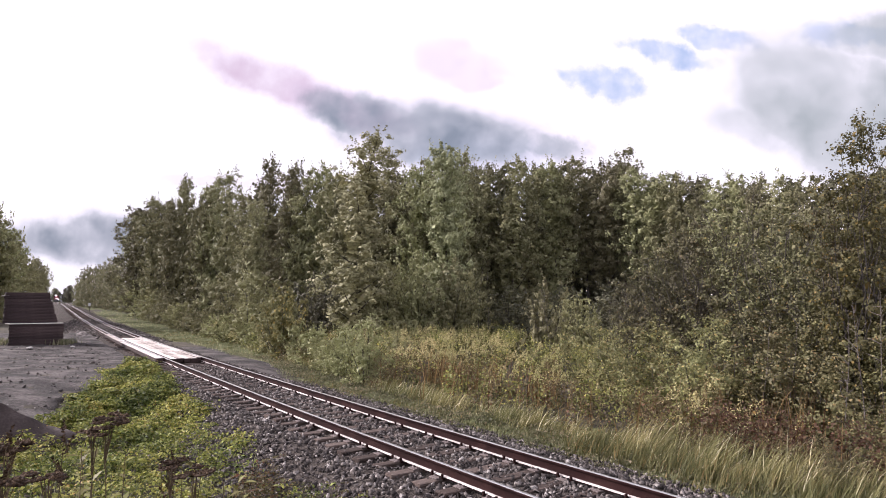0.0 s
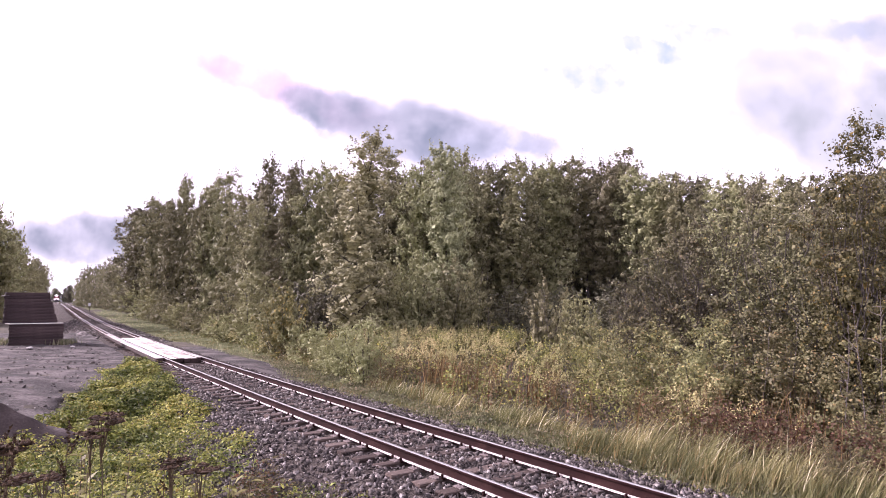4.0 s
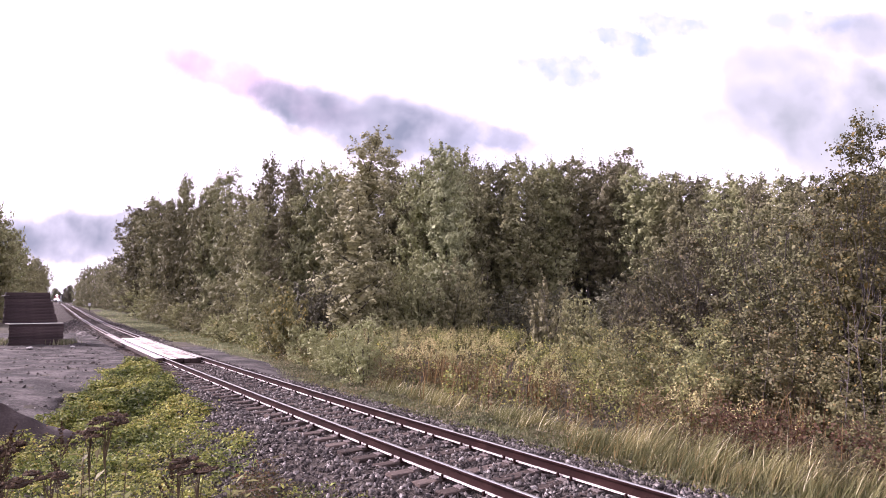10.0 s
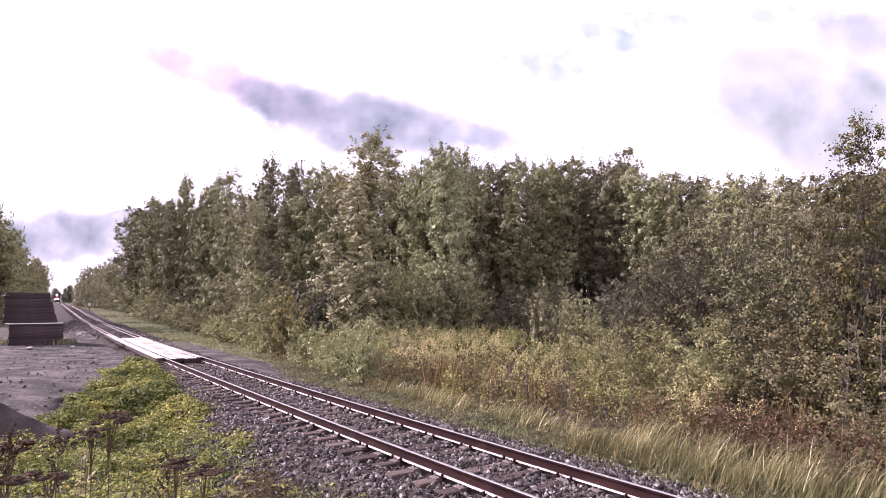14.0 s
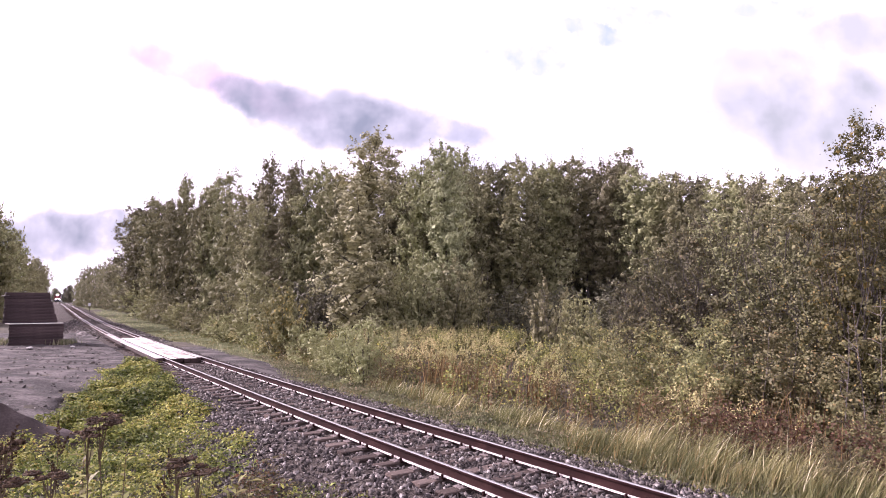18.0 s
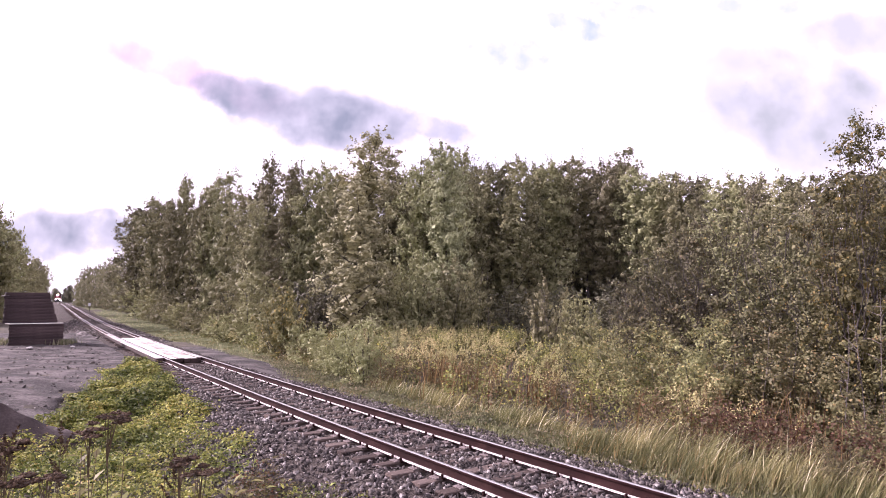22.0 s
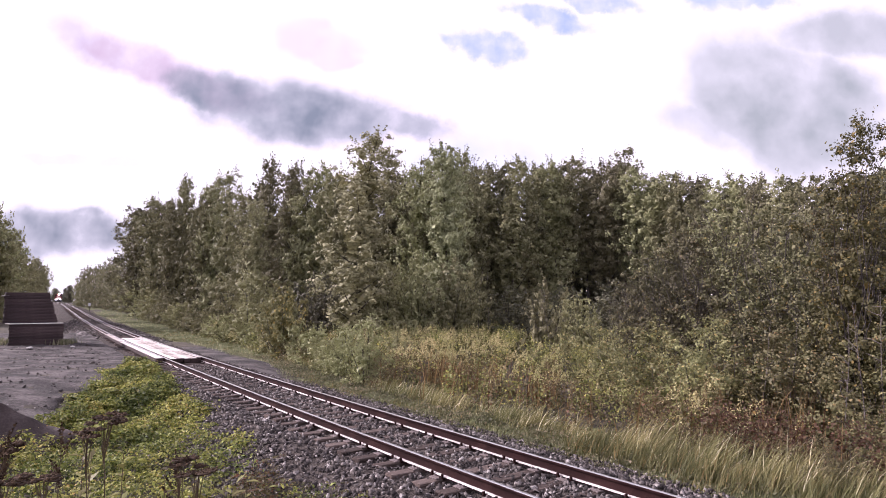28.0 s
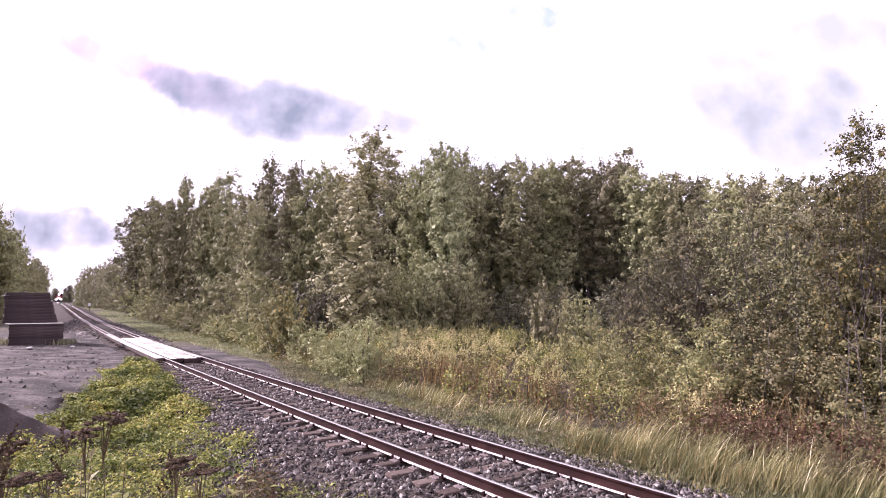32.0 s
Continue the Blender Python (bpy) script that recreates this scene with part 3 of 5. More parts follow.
# ---------------------------------------------------------------- trees and shrubs
def limb_plan(rng, height, low, wide, n, profile, rise, bushy):
    """Where each limb leaves the trunk (or the root, on a bush) and where it ends."""
    t = ((np.arange(n) + rng.uniform(0, 1, n)) / n) ** 0.85
    az = np.arange(n) * 2.4 + rng.normal(0, 0.4, n)
    lob = 1 + 0.2 * np.sin(2 * az + rng.uniform(0, 6)) + 0.16 * np.sin(7 * t + 3 * az)
    r = wide * np.interp(t, *zip(*profile)) * lob * rng.uniform(0.4, 1.15, n)
    lean = rng.normal(0, 0.035, 2) * height
    tip = np.stack([r * np.cos(az) + lean[0] * t ** 2, r * np.sin(az) + lean[1] * t ** 2, height * (low + (1.0 - low) * t)], 1)
    if bushy:
        root = np.concatenate([tip[:, :2] * 0.08, np.full((n, 1), 0.0)], 1)
    else:
        z = np.maximum(0.04 * height, tip[:, 2] - r * rise)
        root = np.stack([lean[0] * (z / height) ** 2, lean[1] * (z / height) ** 2, z], 1)
    return root, tip, lean


def along(root, tip, s, bow):
    """Points at s along limbs that bow outwards before they rise."""
    p = root + (tip - root) * s[:, None]
    flat = np.linalg.norm((tip - root)[:, :2], axis=1)
    p[:, 2] -= bow * flat * 4 * s * (1 - s)
    return p


def spray(rng, root, tip, per, puff, bow, twig, inner=0.62, shoots=1.5, clumps=5):
    """Leaf centres in tight clumps along the outer part of every limb, with upright twigs at its end; and which way the leaves face."""
    n = len(root)
    reach = np.linalg.norm(tip - root, axis=1)
    num = np.maximum(2, clumps * (0.4 + 0.6 * reach / reach.mean()) + rng.uniform(-1, 1, n)).astype(int)
    limb = np.repeat(np.arange(n), num)
    s = rng.uniform(0, 1, len(limb)) ** inner * 0.9 + 0.13
    mid = along(root[limb], tip[limb], s, bow) + rng.normal(0, 1, (len(limb), 3)) * (1, 1, 0.8) * (puff * 0.5 * (1.2 - 0.7 * s))[:, None]
    size = puff * 0.4 * rng.uniform(0.55, 1.25, len(limb)) * (1.15 - 0.4 * s)
    who = np.repeat(np.arange(len(limb)), np.maximum(5, per / clumps * rng.uniform(0.6, 1.4, len(limb))).astype(int))
    d = rng.normal(0, 1, (len(who), 3))
    d /= np.maximum(1, np.linalg.norm(d, axis=1) / 1.7)[:, None]
    f = np.where(rng.uniform(0, 1, len(who)) < 0.3, 0.95, 0.55)                # some leaves stray between the clumps
    p = mid[who] + d * (1, 1, 0.85) * (size[who] * f)[:, None]
    d /= np.linalg.norm(d, axis=1)[:, None] + 1e-6
    k = 13
    m = max(1, int(n * shoots))
    pick = rng.integers(0, n, m)
    foot = along(root[pick], tip[pick], rng.uniform(0.75, 1.0, m), bow)
    way = np.concatenate([(tip - root)[pick, :2] * 0.12 + rng.normal(0, 0.2, (m, 2)) * twig, twig * rng.uniform(0.5, 1.4, (m, 1))], 1)
    f = np.tile(np.linspace(0.0, 1, k), m)
    q = np.repeat(foot, k, axis=0) + np.repeat(way, k, axis=0) * f[:, None] + rng.normal(0, 0.13, (m * k, 3)) * puff * (1.2 - f)[:, None]
    p = np.concatenate([p, q])
    p[:, 2] = np.abs(p[:, 2])
    n = max(40, int(0.07 * len(who)))                                         # the dense heart of the crown
    core = along(root[rng.integers(0, len(root), n)], tip[rng.integers(0, len(root), n)], rng.uniform(0.05, 0.6, n), 0) + rng.normal(0, 0.2, (n, 3)) * puff
    core[:, :2] *= 0.7
    p = np.concatenate([p, core])
    p[:, 2] = np.abs(p[:, 2])
    flat = p * (1, 1, 0)
    flat /= np.linalg.norm(flat, axis=1)[:, None] + 0.15
    out = np.concatenate([d, rng.normal(size=q.shape), rng.normal(size=core.shape)]) * 0.95 + flat * 0.75 + (0, 0, 0.25)
    return p, out, np.concatenate([np.ones(len(who)), np.full(len(q), 0.85), np.full(n, 2.6)])


TALL = ((0, 0.65), (0.18, 0.95), (0.4, 1.0), (0.62, 0.82), (0.8, 0.6), (0.92, 0.36), (1, 0.08))
ROUND = ((0, 0.75), (0.3, 1.0), (0.6, 0.95), (0.85, 0.6), (1, 0.15))
SPIRE = ((0, 1.0), (0.5, 0.55), (1, 0.02))


def tree_parts(seed, height, wide, low, limbs, per, leaf, mat, profile=TALL, puff=0.8, trunk_r=0.13, rise=1.0, twig=0.8, bark=None, inner=0.5, shoots=1.5):
    rng = np.random.default_rng(seed)
    root, tip, lean = limb_plan(rng, height, low, wide, limbs, profile, rise, False)
    p, out, fine = spray(rng, root, tip, per, puff, 0.06, twig, inner, shoots)
    n = per * 2                                                             # the leading shoot
    f = rng.uniform(0, 1, n)
    lead = np.stack([lean[0] * np.ones(n), lean[1] * np.ones(n), height * (0.86 + 0.16 * f)], 1) + rng.normal(0, 0.5, (n, 3)) * puff * (1.1 - f)[:, None]
    p, out, fine = np.concatenate([p, lead]), np.concatenate([out, rng.normal(size=lead.shape)]), np.concatenate([fine, np.full(n, 0.85)])
    t = np.linspace(0, 0.97, 9)
    bend = np.cumsum(rng.normal(0, 0.03, (9, 2)), axis=0) * height / 14
    spine = np.concatenate([bend + lean * (t ** 2)[:, None], (t * height)[:, None]], 1)
    tubes = [tube(spine, trunk_r * (1 - t * 0.93), 7)]
    for a, b in list(zip(root, tip))[::3]:
        s = np.linspace(0, 0.95, 4)
        r0 = trunk_r * 0.36 * (1.1 - a[2] / height * 0.7)
        tubes.append(tube(along(np.tile(a, (4, 1)), np.tile(b, (4, 1)), s, 0.06), r0 * (1 - 0.8 * s), 4))
    v, f = join_tubes(tubes)
    return shell("trunk", v, f, bark or M_BARK, True), quads("crown", leaves(rng, p, leaf * fine, facing=out, stray=0.26), mat)


def shrub_parts(seed, height, wide, limbs, per, leaf, mat, puff=0.4, bark=None, profile=ROUND, thick=0.008, bow=0.1, twig=0.35, low=0.1, inner=0.62, dead=0):
    """A bush of many stems that rise from one root; dead: bare twigs among the leaves."""
    rng = np.random.default_rng(seed)
    root, tip, lean = limb_plan(rng, height, low, wide, limbs, profile, 1.0, True)
    p, out, fine = spray(rng, root, tip, per, puff, bow, twig, inner)
    tubes = [tube([(0, 0, -0.15), (0, 0, 0.12)], (0.02 * height, 0.014 * height), 7)]
    for a, b in list(zip(root, tip))[::2]:
        s = np.linspace(0, 0.97, 5)
        q = along(np.tile(a, (5, 1)), np.tile(b, (5, 1)), s, bow) + rng.normal(0, 0.02 * height, (5, 3)) * (s * (1 - s))[:, None] * 3
        tubes.append(tube(q, thick * height * rng.uniform(0.5, 1.0) * (1 - 0.85 * s), 5))
    for k in range(dead):
        i = rng.integers(0, limbs)
        a = root[i] + (tip[i] - root[i]) * rng.uniform(0.35, 0.95)
        b = a + rng.normal(0, 0.2 * wide, 3) + (tip[i] - root[i]) * 0.18
        b[2] = max(b[2], 0.1)
        tubes.append(tube([a, (a + b) / 2 + rng.normal(0, 0.06 * wide, 3), b], np.array((0.34, 0.24, 0.1)) * thick * height, 4))
    v, f = join_tubes(tubes)
    return shell("trunk", v, f, bark or M_BARK, True), quads("foliage", leaves(rng, p, leaf * fine, facing=out, stray=0.3), mat)


def grow(kind, parts, rows, label, category, group, seed, names=("trunk", "crown")):
    """rows: x, y, height factor, width factor."""
    r = random.Random(seed)
    made = []
    for x, y, h, w in rows:
        pick = r.choice(parts)
        ob = thing(kind, spot(x, y, r.uniform(0, 360), -0.05), label, category, group)
        ob.scale = (w, w, h)
        for nm, me in zip(names, pick):
            part(nm, me, ob)
        made.append(ob)
    return made


COLUMN = ((0, 0.6), (0.15, 0.95), (0.35, 1.0), (0.6, 0.95), (0.8, 0.86), (0.92, 0.72), (1, 0.4))
ASPENS = [tree_parts(100 + k, 14, 2.3, 0.05, 62, 165, 0.165, M_ASPEN, COLUMN, 0.95, twig=0.9, rise=1.2) for k in range(5)]
HIGHS = [tree_parts(110 + k, 14, 2.4, 0.36, 44, 165, 0.165, M_ASPEN, COLUMN, 0.95, twig=1.0, rise=1.2) for k in range(3)]
# deep-wood shade is painted into these leaves
DARKS = [tree_parts(120 + k, 14, 2.9, 0.02, 80, 26, 0.42, M_SHADELEAF, puff=1.2, shoots=0.5) for k in range(3)]
LEFTS = [tree_parts(150 + k, 14, 3.2, 0.02, 80, 66, 0.3, M_SAP, COLUMN, 1.2, twig=1.3, shoots=1.0) for k in range(2)]
FARS = [tree_parts(140 + k, 14, 4.0, 0.02, 90, 50, 0.36, M_ASPEN, COLUMN, 1.4, twig=1.2, shoots=0.7) for k in range(3)]

EDGE_WOOD = [(-56.0, 108, 1.28, 1.50), (-54.1, 105, 1.36, 1.50), (-48.7, 100, 1.44, 1.33), (-42.2, 92, 1.33, 1.23), (-41.3, 95, 1.6, 1.33), (-36.2, 88, 1.37, 1.26), (-34.4, 88, 1.47, 1.23), (-29.8, 82, 1.45, 1.34),
             (-24.8, 74, 1.15, 1.17), (-20.7, 70, 1.38, 1.28), (-16.9, 64, 1.27, 1.06), (-14.9, 62, 1.17, 1.08), (-13.3, 62, 1.24, 1.14)]
BACK_WOOD = [(-2.5, 54, 1.09, 0.98), (-1.2, 56, 1.16, 1.04), (0.3, 52, 1.16, 1.05), (1.6, 55, 1.18, 1.06), (3.5, 60, 1.16, 1.16), (4.9, 60, 1.21, 1.21), (6.7, 58, 1.21, 1.21), (8.9, 62, 1.22, 1.22),
             (11.4, 60, 1.23, 1.11), (13.8, 64, 1.31, 1.18), (14.6, 60, 1.16, 1.16), (16.0, 58, 1.19, 1.07), (18.3, 60, 1.27, 1.27), (18.4, 56, 1.1, 1.1), (19.5, 54, 1.02, 1.02), (20.3, 52, 1.0, 1.0),
             (21.7, 52, 0.99, 0.99), (21.8, 46, 0.88, 0.88), (22.6, 44, 0.88, 0.88), (21.5, 40, 0.78, 0.78), (20.6, 36, 0.75, 0.75), (20.8, 34, 0.72, 0.72)]
DEEP_WOOD = [(-51.4, 112, 1.44, 1.44), (-39.8, 104, 1.54, 1.54), (-29.1, 92, 1.48, 1.48), (-21.0, 84, 1.43, 1.43), (-14.7, 76, 1.28, 1.28), (-9.6, 70, 1.22, 1.35), (-5.6, 70, 1.27, 1.4), (-2.3, 70, 1.27, 1.4),
             (1.1, 70, 1.32, 1.45), (4.6, 74, 1.33, 1.46), (8.1, 74, 1.36, 1.49), (11.6, 74, 1.36, 1.49), (15.6, 76, 1.41, 1.55), (18.7, 74, 1.36, 1.49), (22.2, 74, 1.36, 1.49), (24.3, 70, 1.22, 1.35),
             (26.8, 68, 1.17, 1.29), (29.2, 66, 1.14, 1.26), (30.3, 62, 1.07, 1.17), (31.1, 58, 1.01, 1.11), (30.4, 52, 0.95, 1.04), (30.8, 48, 0.89, 0.98), (32.1, 46, 0.91, 1.0), (33.2, 44, 0.91, 1.0)]
LEFT_WOOD = [(-57.2, 70, 1.1, 0.85), (-55.6, 72, 1.03, 0.8), (-56.2, 76, 0.97, 0.78), (-63.9, 88, 0.95, 0.76), (-79.8, 112, 0.91, 0.82), (-98.1, 140, 0.88, 0.79), (-120.6, 175, 0.99, 0.89), (-146.3, 215, 1.1, 0.99),
             (-178.3, 265, 1.21, 1.09), (-213.5, 320, 1.22, 1.1)]
FAR_WOOD = [(-71.2, 132, 0.82, 0.82), (-77.1, 140, 0.74, 0.74), (-84.5, 150, 0.83, 0.83), (-92.4, 160, 0.81, 0.81), (-100.5, 170, 0.81, 0.81), (-111.9, 185, 0.72, 0.72), (-131.0, 215, 0.56, 0.6)]
END_WOOD = [(-402, 600, 1.1, 1.5), (-396, 610, 1.0, 1.5), (-389, 600, 0.95, 1.5), (-383, 605, 1.05, 1.5), (-376, 600, 1.0, 1.5), (-369, 590, 1.15, 1.5), (-361, 580, 1.2, 1.5), (-399, 604, 0.8, 1.5), (-392.5, 606, 0.85, 1.5), (-386, 602, 0.8, 1.5), (-379.5, 603, 0.85, 1.5), (-372.5, 596, 0.9, 1.5), (-365, 586, 0.95, 1.5)]
grow("aspen_tree", ASPENS, EDGE_WOOD, "tall green aspen at the edge of the wood", "tree", "trees of the wood's edge", 1)
grow("aspen_tree", ASPENS, BACK_WOOD[:9], "slender full-leaved aspen in a dense wood", "tree", "trees behind the meadow", 2)
grow("aspen_tree", HIGHS, BACK_WOOD[9:], "slender green aspen in a dense wood", "tree", "trees behind the meadow", 2)
grow("forest_tree", DARKS, DEEP_WOOD, "leafy tree deep in the wood, coloured dark for its shade", "tree", "trees deep in the wood", 3)
GAPS = [tree_parts(128, 14, 2.1, 0.04, 60, 110, 0.2, M_ASPEN, COLUMN, 0.95)]
# the last three are added to throw shade over the wood behind the meadow
grow("forest_tree", GAPS, [(-11.1, 59, 1.12, 1.12), (-9.3, 58, 1.0, 0.98), (-7.2, 57, 1.1, 1.1), (-5.0, 58, 1.12, 1.1), (-3.4, 61, 1.15, 1.1)], "leafy aspen in the shade between others", "tree", "trees deep in the wood", 9)
grow("roadside_tree", LEFTS, LEFT_WOOD, "leafy tree in the row beyond the yard", "tree", "trees beyond the yard", 4)
grow("lineside_tree", FARS, FAR_WOOD, "sunlit leafy tree far along the track", "tree", "trees far along the track", 5)
grow("distant_tree", DARKS, END_WOOD, "dark tree in the distant wood behind the train", "tree", "trees at the end of the track", 8)
grow("spruce_tree", [tree_parts(160, 14, 2.6, 0.05, 90, 40, 0.36, M_SPRUCE, SPIRE, 0.7, trunk_r=0.05, rise=-0.1, twig=0.3)], [(-83.0, 150, 0.92, 0.6)], "dark pointed spruce above the far trees", "tree", "", 6)

# the wood goes on behind its outer trees: a backing coloured dark for shade
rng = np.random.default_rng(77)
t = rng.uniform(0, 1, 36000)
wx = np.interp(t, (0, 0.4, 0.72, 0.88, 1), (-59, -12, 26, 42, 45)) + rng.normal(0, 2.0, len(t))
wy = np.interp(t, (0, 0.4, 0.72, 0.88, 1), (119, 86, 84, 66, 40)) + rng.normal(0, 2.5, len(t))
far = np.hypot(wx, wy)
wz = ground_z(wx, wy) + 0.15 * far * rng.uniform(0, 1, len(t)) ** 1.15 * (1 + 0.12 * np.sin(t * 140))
tagged(new("forest_interior", quads("forest_interior", leaves(rng, np.stack([wx, wy, wz], 1), 0.0085 * far), M_SHADELEAF)), "foliage backing behind the wood, coloured dark for the shade inside", "forest", kind="stuff")

POPLAR = [tree_parts(170 + k, 16, 2.9, 0.04, 84, 190, 0.165, M_POPLAR, ((0, 0.85), (0.2, 1.0), (0.42, 0.85), (0.58, 0.6), (0.7, 0.7), (0.85, 0.72), (0.94, 0.6), (1, 0.3)), 0.85, 0.17, 0.9, 0.8) for k in range(2)]
grow("poplar_tree", POPLAR, [(-6.45, 43, 0.95, 1.3), (0.4, 48, 0.97, 0.85), (-19.3, 62, 0.85, 0.8)], "tall pale-leaved poplar standing out before the wood", "tree", "pale poplars", 7)

SHRUBS = [shrub_parts(200 + k, 5, 1.75, 56, 185, 0.056, M_WILLOW, 0.5, thick=0.0055, bow=0.12, twig=0.4, low=0.16, dead=90) for k in range(4)]
LOWS = [shrub_parts(220 + k, 2.2, 1.0, 40, 135, 0.04, M_BRUSH, 0.32, thick=0.0055, bow=0.12, twig=0.25, dead=30) for k in range(3)]
MIDS = [shrub_parts(240 + k, 3, 1.35, 44, 95, 0.085, M_SAP, 0.36, twig=0.4, dead=20) for k in range(3)]
# bushes whose leaf colour is darkened to give the shade below the trees
SHADES = [shrub_parts(250 + k, 3, 1.5, 50, 85, 0.09, M_SHADELEAF, 0.45) for k in range(2)]
VERGES = [shrub_parts(260 + k, 2.2, 1.1, 50, 52, 0.1, M_SAP, 0.34, twig=0.3) for k in range(3)]
GOLDS = [shrub_parts(280, 3, 1.2, 42, 95, 0.095, M_YELLOW, 0.38, twig=0.4)]
ASPS = [shrub_parts(285 + k, 3, 1.45, 46, 90, 0.095, M_ASPEN, 0.42, twig=0.4) for k in range(2)]
RIGHT_SHRUB = [(8.0, 26, 0.86, 1.03), (8.7, 25, 1.01, 1.21), (9.3, 24, 1.17, 1.29), (9.9, 23, 1.26, 1.38), (10.6, 22, 1.31, 1.44), (11.1, 21, 1.34, 1.47), (11.5, 20, 1.3, 1.43), (11.5, 18.5, 1.3, 1.43),
               (12.0, 18, 1.3, 1.3), (12.3, 17, 1.28, 1.28), (12.4, 16, 1.36, 1.36)]
RIGHT_LOW = [(5.8, 22, 1.24, 1.62), (6.0, 19.5, 1.15, 1.49), (6.6, 18.5, 1.28, 1.67), (7.2, 17.5, 1.33, 1.73), (7.8, 16.5, 1.31, 1.7), (8.4, 16, 1.42, 1.84), (9.1, 15.5, 1.32, 1.71), (9.6, 15, 1.36, 1.76),
             (9.8, 14, 1.33, 1.73), (10.2, 13.5, 1.46, 1.89), (7.0, 10.9, 0.5, 0.75), (8.2, 11.4, 0.7, 0.95), (7.6, 9.9, 0.42, 0.7)]
MID_SHRUB = [(-11.5, 40, 1.22, 1.22), (4.75, 29, 1.5, 0.95), (6.7, 33, 1.15, 0.95), (7.5, 32, 1.2, 1.1), (-3.2, 25, 0.94, 0.94), (-4.4, 27, 0.8, 0.8), (-2.5, 31, 0.79, 0.79),
             (-4.0, 45, 2.24, 1.9), (-6.8, 45, 1.84, 1.66), (2.3, 45.5, 1.9, 1.5), (-14.9, 47, 1.85, 2.1), (-20.4, 56, 1.82, 2.18)]
VERGE_SHRUB = [(-60.5, 118.0, 1.7, 2.4), (-55.5, 110.0, 1.5, 2.2), (-46.5, 96.0, 1.5, 2.2), (-39.8, 85.5, 1.4, 2.1), (-33.5, 75.2, 1.3, 1.9), (-26.8, 64.2, 1.1, 1.6), (-20.8, 55.0, 0.95, 1.4), (-50.0, 101.7, 2.63, 3.15), (-43.4, 90.8, 2.11, 2.54), (-36.9, 80.4, 1.86, 2.23), (-30.5, 70.2, 1.35, 1.75), (-23.1, 58.5, 1.1, 1.43), (-18.1, 50.7, 1.03, 1.34), (-14.2, 45.1, 1.17, 1.4), (-10.8, 39.3, 1.08, 1.3), (-8.5, 35.2, 1.0, 1.2), (-6.7, 32.1, 0.96, 1.16), (-5.6, 29.8, 0.74, 0.89), (-4.6, 28.2, 0.83, 1.0)]
SF = ("trunk", "foliage")
grow("willow_shrub", SHRUBS, RIGHT_SHRUB, "tall olive-green willow thicket with grey stems", "shrub", "willow thicket", 11, SF)
grow("low_shrub", LOWS, RIGHT_LOW, "low leafy shrub in front of the willow thicket", "shrub", "low shrubs by the ditch", 12, SF)
grow("young_tree", MIDS, MID_SHRUB, "bushy pale-leaved sapling at the meadow's edge", "shrub", "saplings by the meadow", 13, SF)
grow("shade_shrub", SHADES, [(-10.0, 47, 1.77, 1.95), (-8.4, 49, 1.6, 1.9), (5.5, 47, 1.4, 2.0), (9.0, 46, 1.4, 2.0), (12.5, 44, 1.5, 2.0)], "bush before the wood, leaves coloured dark for shade", "shrub", "bushes in the shade", 17, SF)
grow("poplar_sucker", ASPS, [(-1.9, 46, 2.19, 1.75), (0.5, 45.5, 2.1, 1.9), (-4.6, 44.5, 1.5, 1.4)], "grey-green bush of poplar suckers below the tall poplars", "shrub", "poplar suckers", 18, SF)
grow("verge_shrub", VERGES, VERGE_SHRUB, "green shrub on the grassy verge beside the track", "shrub", "shrubs on the verge", 14, SF)
grow("yellow_shrub", GOLDS, [(-9.5, 36, 1.49, 1.4)], "young tree with yellowing leaves at the wood's edge", "shrub", "", 15, SF)
BIRCH = [shrub_parts(290, 7.2, 1.5, 64, 290, 0.062, M_LIME, 0.55, thick=0.004, twig=0.6, low=0.2, profile=((0, 0.5), (0.3, 1.0), (0.7, 0.9), (0.9, 0.5), (1, 0.2)), dead=40)]
swayer = grow("leaning_willow", BIRCH, [(9.95, 14.6, 1.1, 1.05)], "tall thin willow with yellow-green leaves", "tree", "yellowing willows", 16, SF)[0]
grow("leaning_willow", BIRCH, [(10.85, 15.3, 0.93, 1.0)], "tall thin willow with yellow-green leaves", "tree", "yellowing willows", 19, SF)


# ---------------------------------------------------------------- meadow, grass, weeds (uncountable)
def scatter(rng, n, lo, hi, u_lo, u_hi, power=1.5):
    v = lo + (hi - lo) * rng.uniform(0, 1, n) ** power
    low = np.maximum(u_lo, strip(v)) if u_lo > 4.5 else u_lo       # rank growth keeps off the mown strip
    u = low + (u_hi - u_lo) * rng.uniform(0, 1, n)
    if u_lo < 4.5:
        u = u_lo + (strip(v) + 0.6 - u_lo) * rng.uniform(0, 1, n)
    x, y = place(v, u)
    return v, u, np.stack([x, y, ground_vu(v, u) - 0.03], 1)


def stuff(name, me, label, category):
    return tagged(new(name, me), label, category, kind="stuff")


rng = np.random.default_rng(31)
# tall straw grass along the ditch, in tufts
def tufts(rng, n, per, lo, hi, u_lo, u_hi, spread, height, width, lean, power=1.0):
    v, u, c = scatter(rng, n, lo, hi, u_lo, u_hi, power)
    who = np.repeat(np.arange(n), per)
    foot = c[who] + rng.normal(0, spread, (len(who), 3)) * (1, 1, 0)
    return blades(rng, foot, (height * rng.uniform(0.6, 1.15, n))[who], width, lean)


